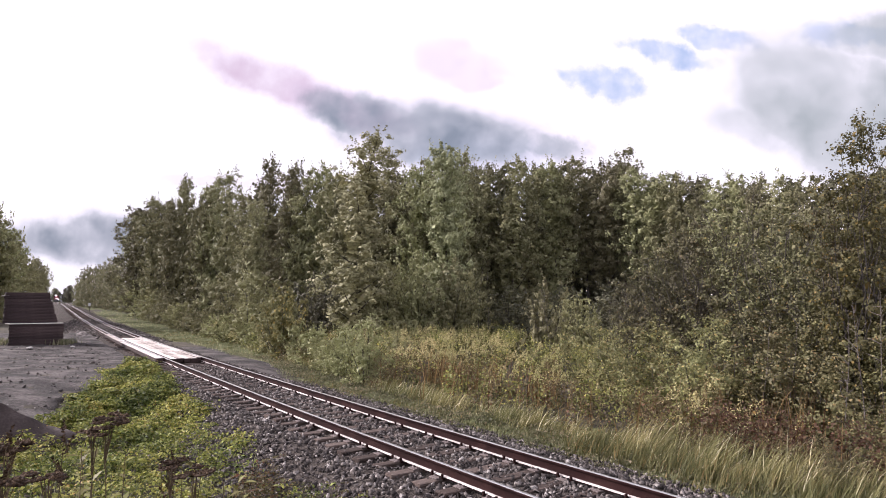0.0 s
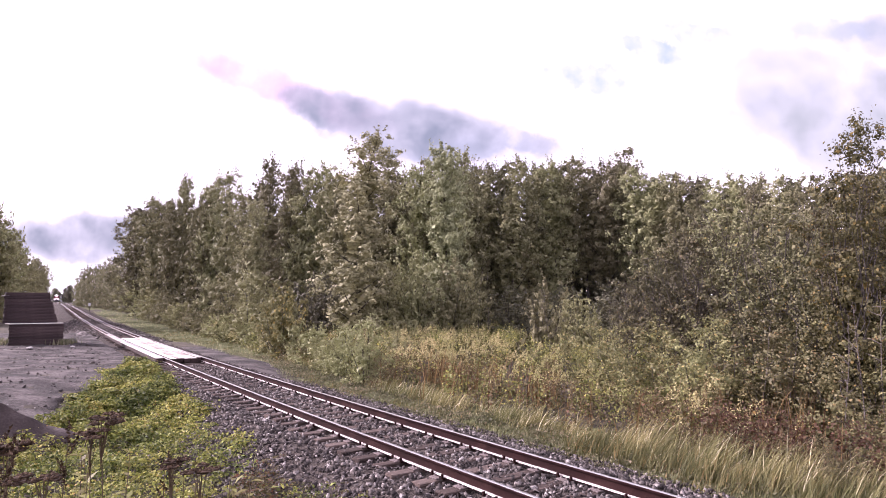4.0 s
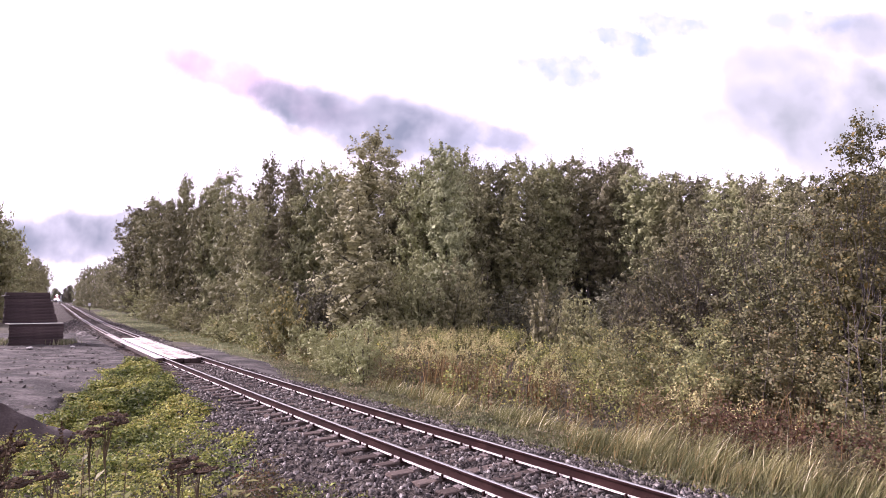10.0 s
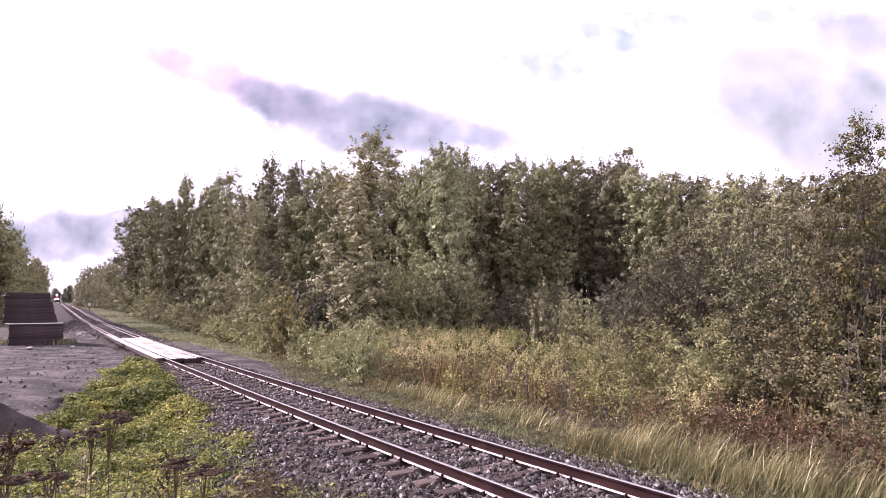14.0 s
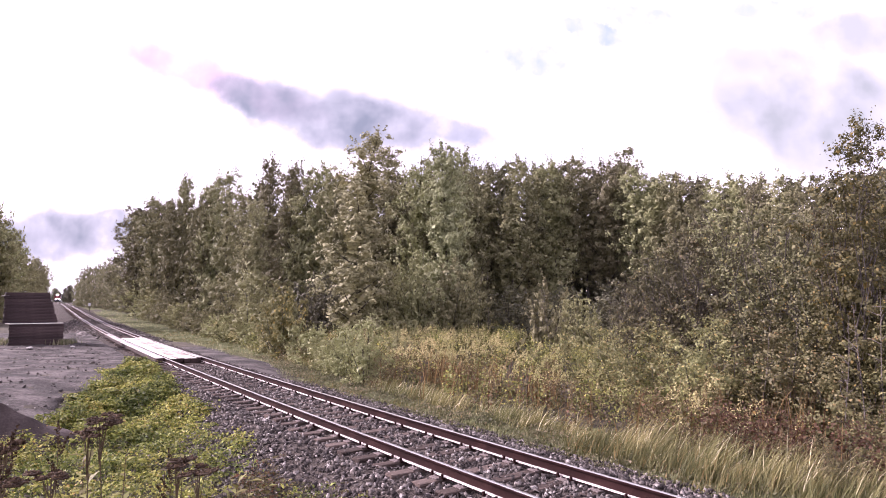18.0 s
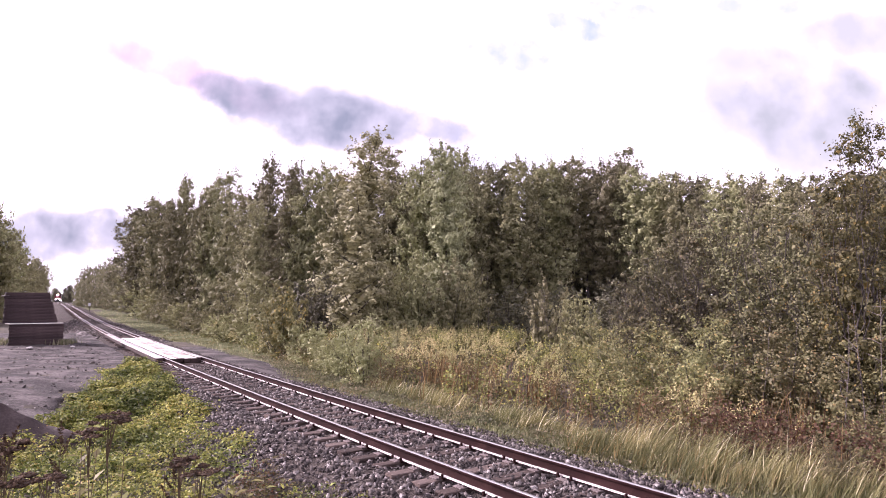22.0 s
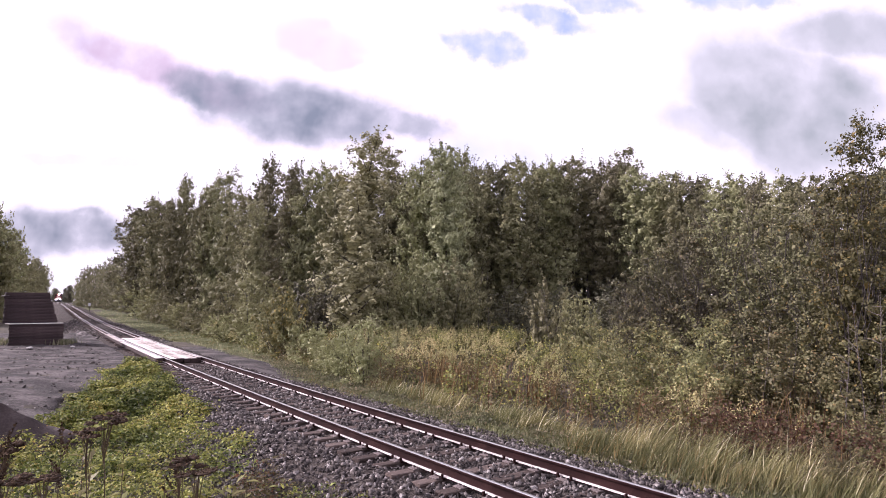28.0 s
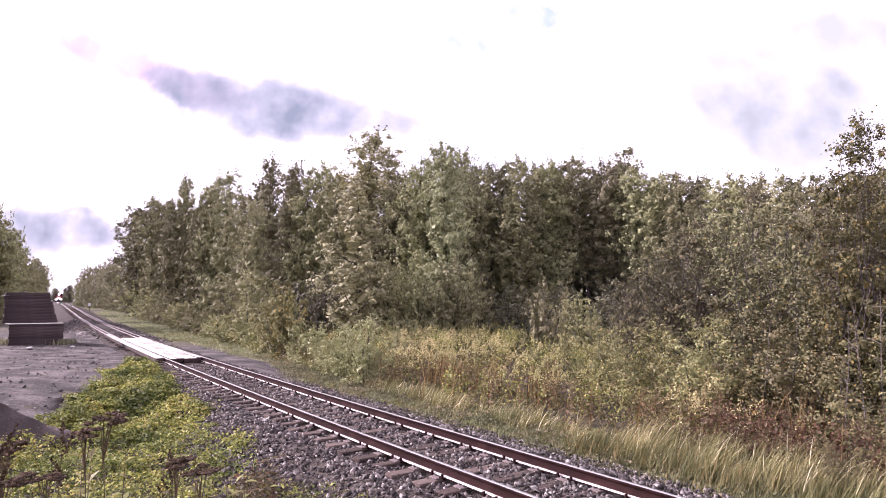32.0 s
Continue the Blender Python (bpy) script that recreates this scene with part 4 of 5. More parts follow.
M_SEDGE = leafy("green_grass_blade", (0.07, 0.078, 0.03), (0.15, 0.152, 0.06), (0.27, 0.25, 0.11), (0.33, 0.24, 0.1), 0.06, even=0.8, patch=0.5)
stuff("green_grass", shell("green_grass", *tufts(rng, 300, 40, -6, 12, 4.4, 6.0, 0.17, 0.6, 0.02, (0.32, 0.05)), M_SEDGE), "thick green grass at the foot of the tall straw grass", "grass")
stuff("tall_grass", shell("tall_grass", *tufts(rng, 330, 26, -6, 11, 4.6, 5.9, 0.14, 1.0, 0.016, (0.55, 0.08)), M_STRAW), "tall straw-coloured grass leaning in the wind by the ditch", "grass")
stuff("ditch_grass", shell("ditch_grass", *tufts(rng, 200, 38, 8, 40, 4.6, 5.4, 0.14, 0.7, 0.02, (0.5, 0.05), 1.3), M_STRAW), "dry tussocks of grass drooping along the ditch", "grass")
# short turf on the verge and over the bare ground
v, u, foot = scatter(rng, 36000, -5, 110, 3.2, 7.0, 2.4)
far_v, far_u, far_foot = scatter(rng, 9000, 30, 130, 2.9, 9.0, 1.2)
stuff("far_turf", shell("far_turf", *blades(rng, far_foot, 0.22, 0.05, (0.15, 0), segs=1), M_TURF), "sunlit grass strip along the far track", "grass")
stuff("verge_tufts", shell("verge_tufts", *tufts(rng, 620, 20, 2, 62, 3.9, 6.5, 0.13, 0.24, 0.03, (0.25, 0.05), 1.2), M_SEDGE), "low green tufts of grass on the railway verge", "grass")
stuff("verge_turf", shell("verge_turf", *blades(rng, foot, 0.17, 0.024, (0.18, 0), segs=1), M_TURF), "short yellow-green grass on the railway verge", "grass")


def herb_patch(rng, foot, height, lean, per, leaf, plume_n, plume_r, fine=0.42):
    """Leaf quads up each stem and a plume at its top."""
    n = len(foot)
    h = height * rng.uniform(0.7, 1.2, n)
    size = np.clip(0.0046 * np.hypot(foot[:, 0], foot[:, 1]), fine * leaf, leaf)
    k = np.repeat(np.arange(n), per)
    t = rng.uniform(0.1, 0.95, len(k))
    p = foot[k] + np.stack([lean * t * h[k] + rng.normal(0, 0.11, len(k)), rng.normal(0, 0.11, len(k)), t * h[k]], 1)
    side = rng.normal(0, 0.7, (len(k), 3)) + (0, 0, 0.7)
    green = leaves(rng, p, size[k], facing=side)
    j = np.repeat(np.arange(n), plume_n)
    q = foot[j] + np.stack([lean * h[j], np.zeros(len(j)), h[j]], 1) + rng.normal(0, 1, (len(j), 3)) * np.array((plume_r, plume_r, plume_r * 0.6))
    return green, leaves(rng, q, size[j] * 0.72, facing=rng.normal(0, 0.6, (len(j), 3)) + (0, 0, 0.8))


def swell(p, a=1.9, b=1.3):
    """Rank growth stands in lumps: a height factor over the plan."""
    x, y = p[:, 0], p[:, 1]
    return 0.85 + 0.2 * np.sin(a * x + 0.9 * np.sin(b * y)) * np.cos(b * y - 0.5 * x) + 0.16 * np.sin(3.7 * x + 1.1) * np.sin(3.1 * y)


def mounds(rng, n, per, lo, hi, u_lo, u_hi, wide, power=1.0):
    """Stems gathered in rounded clumps: their feet and a height factor, highest in each clump's middle."""
    v, u, c = scatter(rng, n, lo, hi, u_lo, u_hi, power)
    own = rng.uniform(0.72, 1.22, n)
    size = wide * rng.uniform(0.6, 1.3, n)
    who = np.repeat(np.arange(n), per)
    d = rng.normal(0, 1, (len(who), 2))
    d /= np.linalg.norm(d, axis=1)[:, None] + 1e-6
    r = np.sqrt(rng.uniform(0, 1, len(who)))
    foot = c[who] + np.concatenate([d * (r * size[who])[:, None], np.zeros((len(who), 1))], 1)
    return foot, own[who] * (1.05 - 0.42 * r ** 2)


def plumes(rng, foot, h, per, leaf, wide):
    """Feathery pointed heads, widest below, that nod with the wind."""
    k = np.repeat(np.arange(len(foot)), per)
    f = rng.uniform(0, 1, len(k)) ** 0.7
    a = rng.uniform(0, 2 * np.pi, len(k))
    r = wide * f * rng.uniform(0.5, 1.1, len(k))
    p = foot[k] + np.stack([0.1 * h[k] + 0.06 * (1 - f) + r * np.cos(a), r * np.sin(a), h[k] + 0.14 - 0.42 * f], 1)
    side = np.stack([np.cos(a), np.sin(a), np.full(len(k), 0.8)], 1)
    return leaves(rng, p, leaf * (0.7 + 0.012 * np.hypot(foot[k, 0], foot[k, 1])), facing=side, stray=0.9)


v, u, foot = scatter(rng, 2300, 0, 52, 6.0, 27, 1.1)
green, plume = herb_patch(rng, foot, 0.85 * swell(foot), 0.08, 20, 0.13, 1, 0.1)
stuff("meadow_herbs", quads("meadow_herbs", green, M_DEEPHERB), "rank green herbs filling the meadow", "herbs")
foot, tall = mounds(rng, 330, 9, 8, 52, 5.9, 25, 0.8)
green, plume = herb_patch(rng, foot, 1.35 * tall, 0.1, 12, 0.1, 1, 0.1)
stuff("goldenrod_leaves", quads("goldenrod_leaves", green, M_HERB), "leafy goldenrod stems in the meadow", "goldenrod")
stuff("goldenrod_plumes", quads("goldenrod_plumes", plumes(rng, foot, 1.32 * tall, 48, 0.047, 0.2), M_GOLD), "faded tan goldenrod plumes over the meadow", "goldenrod")
foot, tall = mounds(rng, 150, 10, 10, 48, 5.4, 22, 0.7)
green, plume = herb_patch(rng, foot, 1.4 * tall, 0.08, 30, 0.085, 6, 0.07)
stuff("leafy_herbs", quads("leafy_herbs", np.concatenate([green, plume]), M_HERB), "clumps of tall leafy green herbs in the meadow", "herbs")
foot, tall = mounds(rng, 95, 10, 4, 34, 5.1, 9.0, 0.5)
green, plume = herb_patch(rng, foot, 1.15 * tall, 0.1, 24, 0.07, 12, 0.09)
stuff("ochre_herbs", quads("ochre_herbs", np.concatenate([green[::2], plume]), M_OCHRE), "brown and ochre dying herbs along the ditch", "herbs")
v, u, foot = scatter(rng, 460, -4, 10, 5.8, 7.0, 1.0)
green, plume = herb_patch(rng, foot, 1.05, 0.05, 26, 0.07, 8, 0.07)
stuff("red_herbs", quads("red_herbs", np.concatenate([green, plume]), M_RED), "reddened herbs behind the tall grass", "herbs")
# thin reed stalks with brown tops
v, u, foot = scatter(rng, 200, 4, 28, 5.2, 9.0, 1.0)
near = [np.stack([cx + rng.normal(0, r, n), cy + rng.normal(0, r, n)], 1) for cx, cy, r, n in ((0.3, 23.5, 0.45, 150), (1.7, 22.3, 0.4, 110), (-0.4, 24.6, 0.35, 80), (3.1, 20.0, 0.4, 90), (6.6, 15.8, 0.3, 45), (8.0, 13.8, 0.35, 30))]
near = np.concatenate(near)
foot = np.concatenate([foot, np.concatenate([near, ground_z(near[:, 0], near[:, 1])[:, None]], 1)])
M_REED = leafy("rusty_reed", (0.09, 0.055, 0.024), (0.2, 0.125, 0.05), (0.36, 0.25, 0.11), (0.08, 0.04, 0.02), 0.1, even=0.9)
stuff("reed_stalks", shell("reed_stalks", *blades(rng, foot, 1.55, 0.03, (0.1, 0.02), segs=3), M_REED), "rusty brown reeds standing in clumps in the ditch", "reeds")

# low weeds creeping over the edge of the ballast
v, u, foot = scatter(rng, 5200, -5, 34, 3.45, 5.6, 1.5)
keep = rng.uniform(0, 1, len(u)) < np.interp(u + 0.35 * np.sin(1.3 * v) + 0.2 * np.sin(3.1 * v), (3.4, 4.1, 4.6), (0.08, 0.5, 1.0))
foot = foot[keep] + (0, 0, 0.03)
green, plume = herb_patch(rng, foot, 0.17 * swell(foot, 2.9, 2.3), 0.1, 9, 0.07, 2, 0.05, 0.6)
stuff("verge_weeds", quads("verge_weeds", np.concatenate([green, plume]), M_TURFLEAF), "low yellowish weeds at the edge of the ballast", "weeds")

# weeds on the bank in front of the yard
EDGE_V, EDGE_U = (0, 12, 16, 20, 25.5), (-14, -10.5, -7.2, -4.6, -2.6)


def bank(rng, n, near=3.2):
    v = rng.uniform(1.0, 26, n)
    edge = np.interp(v, EDGE_V, EDGE_U) + 0.5 * np.sin(v * 2.3) + 0.3 * np.sin(v * 5.1)
    right = np.interp(v, (0, 6, 12, 16, 22, 25), (-3.0, -2.75, -2.5, -2.35, -2.0, -1.85)) - 0.25 * np.sin(v * 1.7) - 0.15 * np.sin(v * 4.3)
    u = right + (edge - right) * rng.uniform(0, 1, n) ** 0.9
    x, y = place(v, u)
    keep = (edge < right) & (np.hypot(x, y) > near)
    lump = 0.7 + 0.55 * np.sin(x * 1.9 + 0.7 * y) * np.cos(y * 1.5 - x * 0.4) + 0.28 * np.sin(4.3 * x + 1.0) * np.sin(3.7 * y + x)
    lump = lump * (1 - 0.4 * step(10, 17, v))
    return np.stack([x, y, np.where(u > -3.6, np.maximum(ground_vu(v, u), bed_z(v, u)), ground_vu(v, u)) - 0.03], 1)[keep], np.maximum(lump[keep], 0.12)


def feathery(rng, foot, height, per, fronds=7, long=0.2, leaf=0.03):
    """Weeds of ferny fronds: small leaflets in rows to both sides of each rib."""
    n = len(foot)
    k = np.repeat(np.arange(n), fronds)
    a, z = rng.uniform(0, 2 * np.pi, len(k)), height[k] * rng.uniform(0.15, 1.0, len(k))
    out = np.stack([np.cos(a), np.sin(a), rng.uniform(0.1, 0.9, len(k))], 1)
    side = np.stack([-np.sin(a), np.cos(a), np.zeros(len(k))], 1)
    base = foot[k] + np.stack([rng.normal(0, 0.02, len(k)), rng.normal(0, 0.02, len(k)), z], 1)
    j = np.repeat(np.arange(len(k)), per)
    f = np.tile(np.linspace(0.15, 1, per), len(k))
    way = np.where(np.arange(len(j)) % 2, 1.0, -1.0)
    ln = long * rng.uniform(0.6, 1.3, len(k))
    p = base[j] + out[j] * (f * ln[j])[:, None] - np.stack([0 * f, 0 * f, 0.5 * ln[j] * f ** 2], 1) + side[j] * (way * 0.3 * ln[j] * np.sin(np.pi * (0.15 + 0.8 * f)))[:, None]
    return leaves(rng, p, leaf * np.clip(0.5 + 0.075 * np.hypot(p[:, 0], p[:, 1]), 0.8, 2.0), facing=np.stack([0 * f, 0 * f, 1 + 0 * f], 1) + out[j] * 0.3, stray=0.8)


M_BROWNWEED = leafy("browned_weed_leaf", (0.05, 0.042, 0.02), (0.11, 0.098, 0.042), (0.22, 0.2, 0.085), (0.16, 0.08, 0.04), 0.15, even=0.85, patch=0.5)
foot, lump = bank(rng, 2300)
stuff("bank_weeds", quads("bank_weeds", feathery(rng, foot, 0.55 * lump + 0.08, 9, 7, 0.2, 0.036), M_WEED), "fresh green feathery weeds on the bank", "weeds")
foot, lump = bank(rng, 2000)
green, plume = herb_patch(rng, foot, 0.6 * lump + 0.1, 0.04, 26, 0.052, 12, 0.05, 1.0)
stuff("bank_broadleaf", quads("bank_broadleaf", green, M_WEED), "broad-leaved green weeds on the bank", "weeds")
stuff("bank_seeds", quads("bank_seeds", plume[::14], M_OCHRE), "brown seed tops among the weeds", "weeds")
v = rng.uniform(4, 12, 230)
u = np.interp(v, (4, 9, 15), (-3.4, -3.1, -2.9)) + rng.normal(0, 0.22, len(v))
x, y = place(v, u)
foot = np.stack([x, y, np.maximum(ground_vu(v, u), bed_z(v, u)) - 0.03], 1)
stuff("brown_weeds", quads("brown_weeds", feathery(rng, foot, rng.uniform(0.25, 0.6, len(v)), 9, 9, 0.16), M_BROWNWEED), "browning feathery weeds at the edge of the ballast", "weeds")
foot, lump = bank(rng, 3600)
stuff("bank_grass", shell("bank_grass", *blades(rng, foot, 0.55 * lump, 0.012, (0.14, 0), segs=2), M_TURF), "thin grass among the weeds on the bank", "grass")
# grass round the foot of the tie stack
foot = np.stack([-27.0 + rng.normal(0, 0.5, 900), 36.2 + rng.normal(0, 0.9, 900)], 1)
foot = np.concatenate([foot, np.stack([-22.9 + rng.normal(0, 0.25, 250), 36.6 + rng.normal(0, 0.4, 250)], 1)])
foot = np.concatenate([foot, ground_z(foot[:, 0], foot[:, 1])[:, None]], 1)
stuff("yard_grass", shell("yard_grass", *blades(rng, foot, 0.42, 0.04, (0.1, 0), segs=2), M_TURF), "yellow-green grass round the stacked ties", "grass")
# pebbles strewn over the yard
v, u = rng.uniform(14, 50, 7000), -2.5 - 24 * rng.uniform(0, 1, 7000) ** 1.2
keep = u < np.interp(v, EDGE_V, EDGE_U)
sv, su = v[keep], u[keep]
w, f = stones(rng, sv, su, 0.032 * rng.uniform(0.5, 1.6, len(sv)))
w[:, 2] += np.repeat(ground_vu(sv, su) - bed_z(sv, su) + 0.03, 8)
v, u = rng.uniform(14, 48, 2600), -2.5 - 22 * rng.uniform(0, 1, 2600) ** 1.2
keep = u < np.interp(v, EDGE_V, EDGE_U) - 0.3
cv, cu = v[keep], u[keep]
cw, cf = stones(rng, cv, cu, 0.05 * rng.uniform(0.4, 1.7, len(cv)))
cw[:, 2] += np.repeat(ground_vu(cv, cu) - bed_z(cv, cu) + 0.015, 8)
stuff("yard_clods", shell("yard_clods", cw, cf, M_GRAVEL), "lumps of packed earth and gravel on the yard", "gravel")
stuff("yard_pebbles", shell("yard_pebbles", w, f, M_STONE), "loose pebbles strewn over the gravel yard", "gravel")

# ---------------------------------------------------------------- dried flower stalks
def tansy(m, height, seed):
    r = np.random.default_rng(seed)
    ob = thing("dried_tansy", m, "dried tansy stalk with flat brown seed heads", "wild flower", "dried flower stalks")
    tubes, heads = [], []
    top = np.array((r.normal(0, 0.05), r.normal(0, 0.05), height))
    tubes.append(tube([(0, 0, -0.05), top * 0.5 + (0.02, 0.01, 0), top], (0.0045, 0.004, 0.003), 5))
    for k in range(r.integers(6, 10)):
        a, d = r.uniform(0, 6.28), r.uniform(0.02, 0.15)
        end = top + np.array((math.cos(a) * d, math.sin(a) * d, r.uniform(0.0, 0.07)))
        tubes.append(tube([top * r.uniform(0.78, 0.9), (top * 0.92 + end * 0.08 + end) / 2, end], (0.004, 0.003, 0.002), 4))
        n = 26
        q = end + r.normal(0, 1, (n, 3)) * np.array((0.021, 0.021, 0.004))
        heads.append(q)
    part("stalk", shell("stalk", *join_tubes(tubes), M_STALK, True), ob)
    for q in heads:
        nn = len(q)
        cube = np.array([(-1, -1, -1), (1, -1, -1), (1, 1, -1), (-1, 1, -1), (-0.7, -0.7, 1), (0.7, -0.7, 1), (0.7, 0.7, 1), (-0.7, 0.7, 1)]) * 0.0062
        w = q[:, None] + cube[None] * r.uniform(0.7, 1.3, (nn, 1, 1))
        w = np.concatenate([w, (q.mean(axis=0) - (0, 0, 0.004) + cube * (7, 7, 0.6))[None]])      # the flat base of the head
        nn += 1
        f = np.array([(0, 3, 2, 1), (4, 5, 6, 7), (0, 1, 5, 4), (1, 2, 6, 5), (2, 3, 7, 6), (3, 0, 4, 7)])[None] + (np.arange(nn) * 8)[:, None, None]
        part("seed_head", shell("seed_head", w.reshape(-1, 3), f.reshape(-1, 4), M_SEED), ob)
    return ob


TANSY = []
for k, (px, py, top) in enumerate(((-2.52, 4.6, 1.62), (-2.68, 4.62, 1.55), (-2.56, 4.0, 1.38), (-1.87, 4.4, 1.34), (-2.96, 4.2, 1.5), (-2.92, 4.0, 1.33), (-1.7, 4.42, 1.29))):
    TANSY.append(tansy(spot(px, py, 0), top - float(ground_z(px, py)), 300 + k))

# ---------------------------------------------------------------- dock, broad-leaved plants, rocks
def dock(m, height, seed):
    """A tall dock: a stalk with rusty seed spikes."""
    r = np.random.default_rng(seed)
    ob = thing("dried_dock", m, "dried dock stalk with rusty brown seed spikes", "wild flower", "dried docks")
    part("stalk", shell("stalk", *tube([(0, 0, -0.05), (0.02, 0.01, height * 0.5), (0.05, 0, height)], (0.005, 0.004, 0.002), 5), M_STALK, True), ob)
    for k in range(4):
        t = r.uniform(0, 1, 70)
        base = np.array((0.05, 0, height)) * (0.78 + 0.07 * k)
        way = np.array((r.normal(0, 0.3), r.normal(0, 0.3), 1.0)) * r.uniform(0.1, 0.2)
        p = base + t[:, None] * way + r.normal(0, 1, (70, 3)) * 0.012 * (1.1 - t)[:, None]
        tagged(part("seed_spike", quads("seed_spike", leaves(r, p, 0.018), M_SEED), ob), kind="stuff")
    return ob


DOCKS = []
for k, (px, py, top) in enumerate(((-2.95, 4.05, 1.56), (-3.15, 4.3, 1.5), (-2.85, 4.5, 1.5), (-2.2, 4.9, 1.2))):
    DOCKS.append(dock(spot(px, py), top - float(ground_z(px, py)), 330 + k))

BROAD = np.array([(0, 0, 0), (0.3, 0.55, 0.1), (0, 1.25, -0.1), (-0.3, 0.55, 0.1)])


def broad_plant(m, height, seed, mat):
    """A leafy stem with large leaves all round it."""
    r = np.random.default_rng(seed)
    ob = thing("broadleaf_plant", m, "leafy plant with large pale green leaves on the bank", "weed", "broad-leaved plants")
    part("stem", shell("stem", *tube([(0, 0, -0.05), (0.02, 0, height * 0.5), (0, 0.02, height)], (0.006, 0.005, 0.003), 5), M_STALK, True), ob)
    for k in range(16):
        z = height * (0.25 + 0.75 * k / 15)
        q = Matrix.Translation((0, 0, z)) @ pose(0, 0, 0, r.uniform(-10, 50), 0, 137.5 * k)
        s = r.uniform(0.1, 0.16) * (1.1 - 0.4 * k / 15)
        v = np.array([q @ Vector(c * s) for c in BROAD])
        part("leaf", quads("leaf", v[None], mat), ob)
    return ob


for k, (px, py, top) in enumerate(((-1.75, 5.4, 0.95), (-1.55, 5.5, 0.88), (-1.95, 5.6, 0.9), (-2.35, 5.2, 1.1), (-2.9, 5.6, 1.15), (-3.4, 5.9, 1.1), (-2.55, 6.3, 0.85), (-3.9, 6.6, 0.95), (-2.1, 6.2, 0.7), (-4.3, 7.4, 0.7), (-3.2, 7.6, 0.6))):
    h = max(0.35, top - float(ground_z(px, py)))
    DOCKS.append(broad_plant(spot(px, py, 50 * k), h, 350 + k, M_LIME if k in (3, 6) else M_HERB))


def rock(m, size, seed, mat):
    bm = bmesh.new()
    bmesh.ops.create_icosphere(bm, subdivisions=2, radius=size)
    noise.seed_set(seed + 1)
    for w in bm.verts:
        w.co *= 1 + 0.35 * noise.noise(w.co * (1.6 / size) + Vector((seed, 0, 0)))
        w.co.z *= 0.65
    me = bpy.data.meshes.new("rock")
    bm.to_mesh(me)
    bm.free()
    me.materials.append(mat)
    ob = new("rock", me)
    ob.matrix_basis = m
    return tagged(ob, "loose rough stone lying in the gravel yard", "rock", "rocks in the yard")


M_PALEROCK = surface("pale_rock", [(0.2, (0.3, 0.28, 0.27)), (0.8, (0.6, 0.57, 0.55))], 6, 40, 0.9, bump=0.6, depth=0.01)
for k, (px, py, size) in enumerate(((-22.6, 33.0, 0.16), (-21.0, 34.2, 0.12), (-23.4, 32.2, 0.09), (-26.6, 44.5, 0.3), (-27.3, 45.2, 0.24), (-26.0, 43.6, 0.2), (-28.1, 47.0, 0.28), (-18.5, 29.0, 0.08), (-20.2, 30.5, 0.07))):
    rock(spot(px, py, 70 * k, size * 0.35), size, k, M_PALEROCK if k < 3 else M_STONE)

# ---------------------------------------------------------------- bare saplings in the thicket
def bare_sapling(m, height, seed, lean):
    r = np.random.default_rng(seed)
    ob = thing("bare_sapling", m, "leafless grey sapling with thin bare branches", "sapling", "bare saplings")
    t = np.linspace(0, 1, 7)
    spine = np.stack([lean * t ** 1.4 + 0.07 * np.sin(6 * t + seed), 0.05 * np.sin(4 * t), t * height - 0.1], 1)
    part("trunk", shell("trunk", *tube(spine, 0.014 * (1 - 0.8 * t), 6), M_DEAD, True), ob)
    for k in range(9):
        f = r.uniform(0.3, 0.95)
        a = np.array([np.interp(f, t, spine[:, i]) for i in range(3)])
        b = a + np.array((r.normal(0, 0.4), r.normal(0, 0.3), r.uniform(0.15, 0.7))) * (1.25 - f)
        mid = (a + b) / 2 + r.normal(0, 0.06, 3)
        part("branch", shell("branch", *tube([a, mid, b], (0.008, 0.006, 0.0025), 4), M_DEAD, True), ob)
    return ob


for k, (px, py, h, lean) in enumerate(((8.55, 15.0, 3.6, 0.35), (9.0, 12.9, 3.5, -0.35), (9.35, 12.8, 3.9, 0.3), (8.7, 13.1, 3.2, -0.2), (8.0, 15.4, 3.2, -0.5), (5.0, 28.2, 4.2, 0.3), (-1.2, 47, 8.5, 0.4), (2.55, 44.6, 6.5, -0.6), (3.4, 44.8, 6.0, 0.25))):
    bare_sapling(spot(px, py, 30 * k), h, 400 + k, lean)

# ---------------------------------------------------------------- sign by the track
sign = thing("trackside_sign", spot(-69.6, 118, 0), "small white square sign on a post by the track", "sign")
part("post", box(0.1, 0.1, 2.0, 0.01, (0, 0, 1.0)), sign, mat=M_BARK)
part("sign_board", box(0.5, 0.03, 0.6, 0.01, (0, -0.07, 1.6)), sign, "white painted board", plain("white_paint", (0.5, 0.5, 0.5), 0.6))

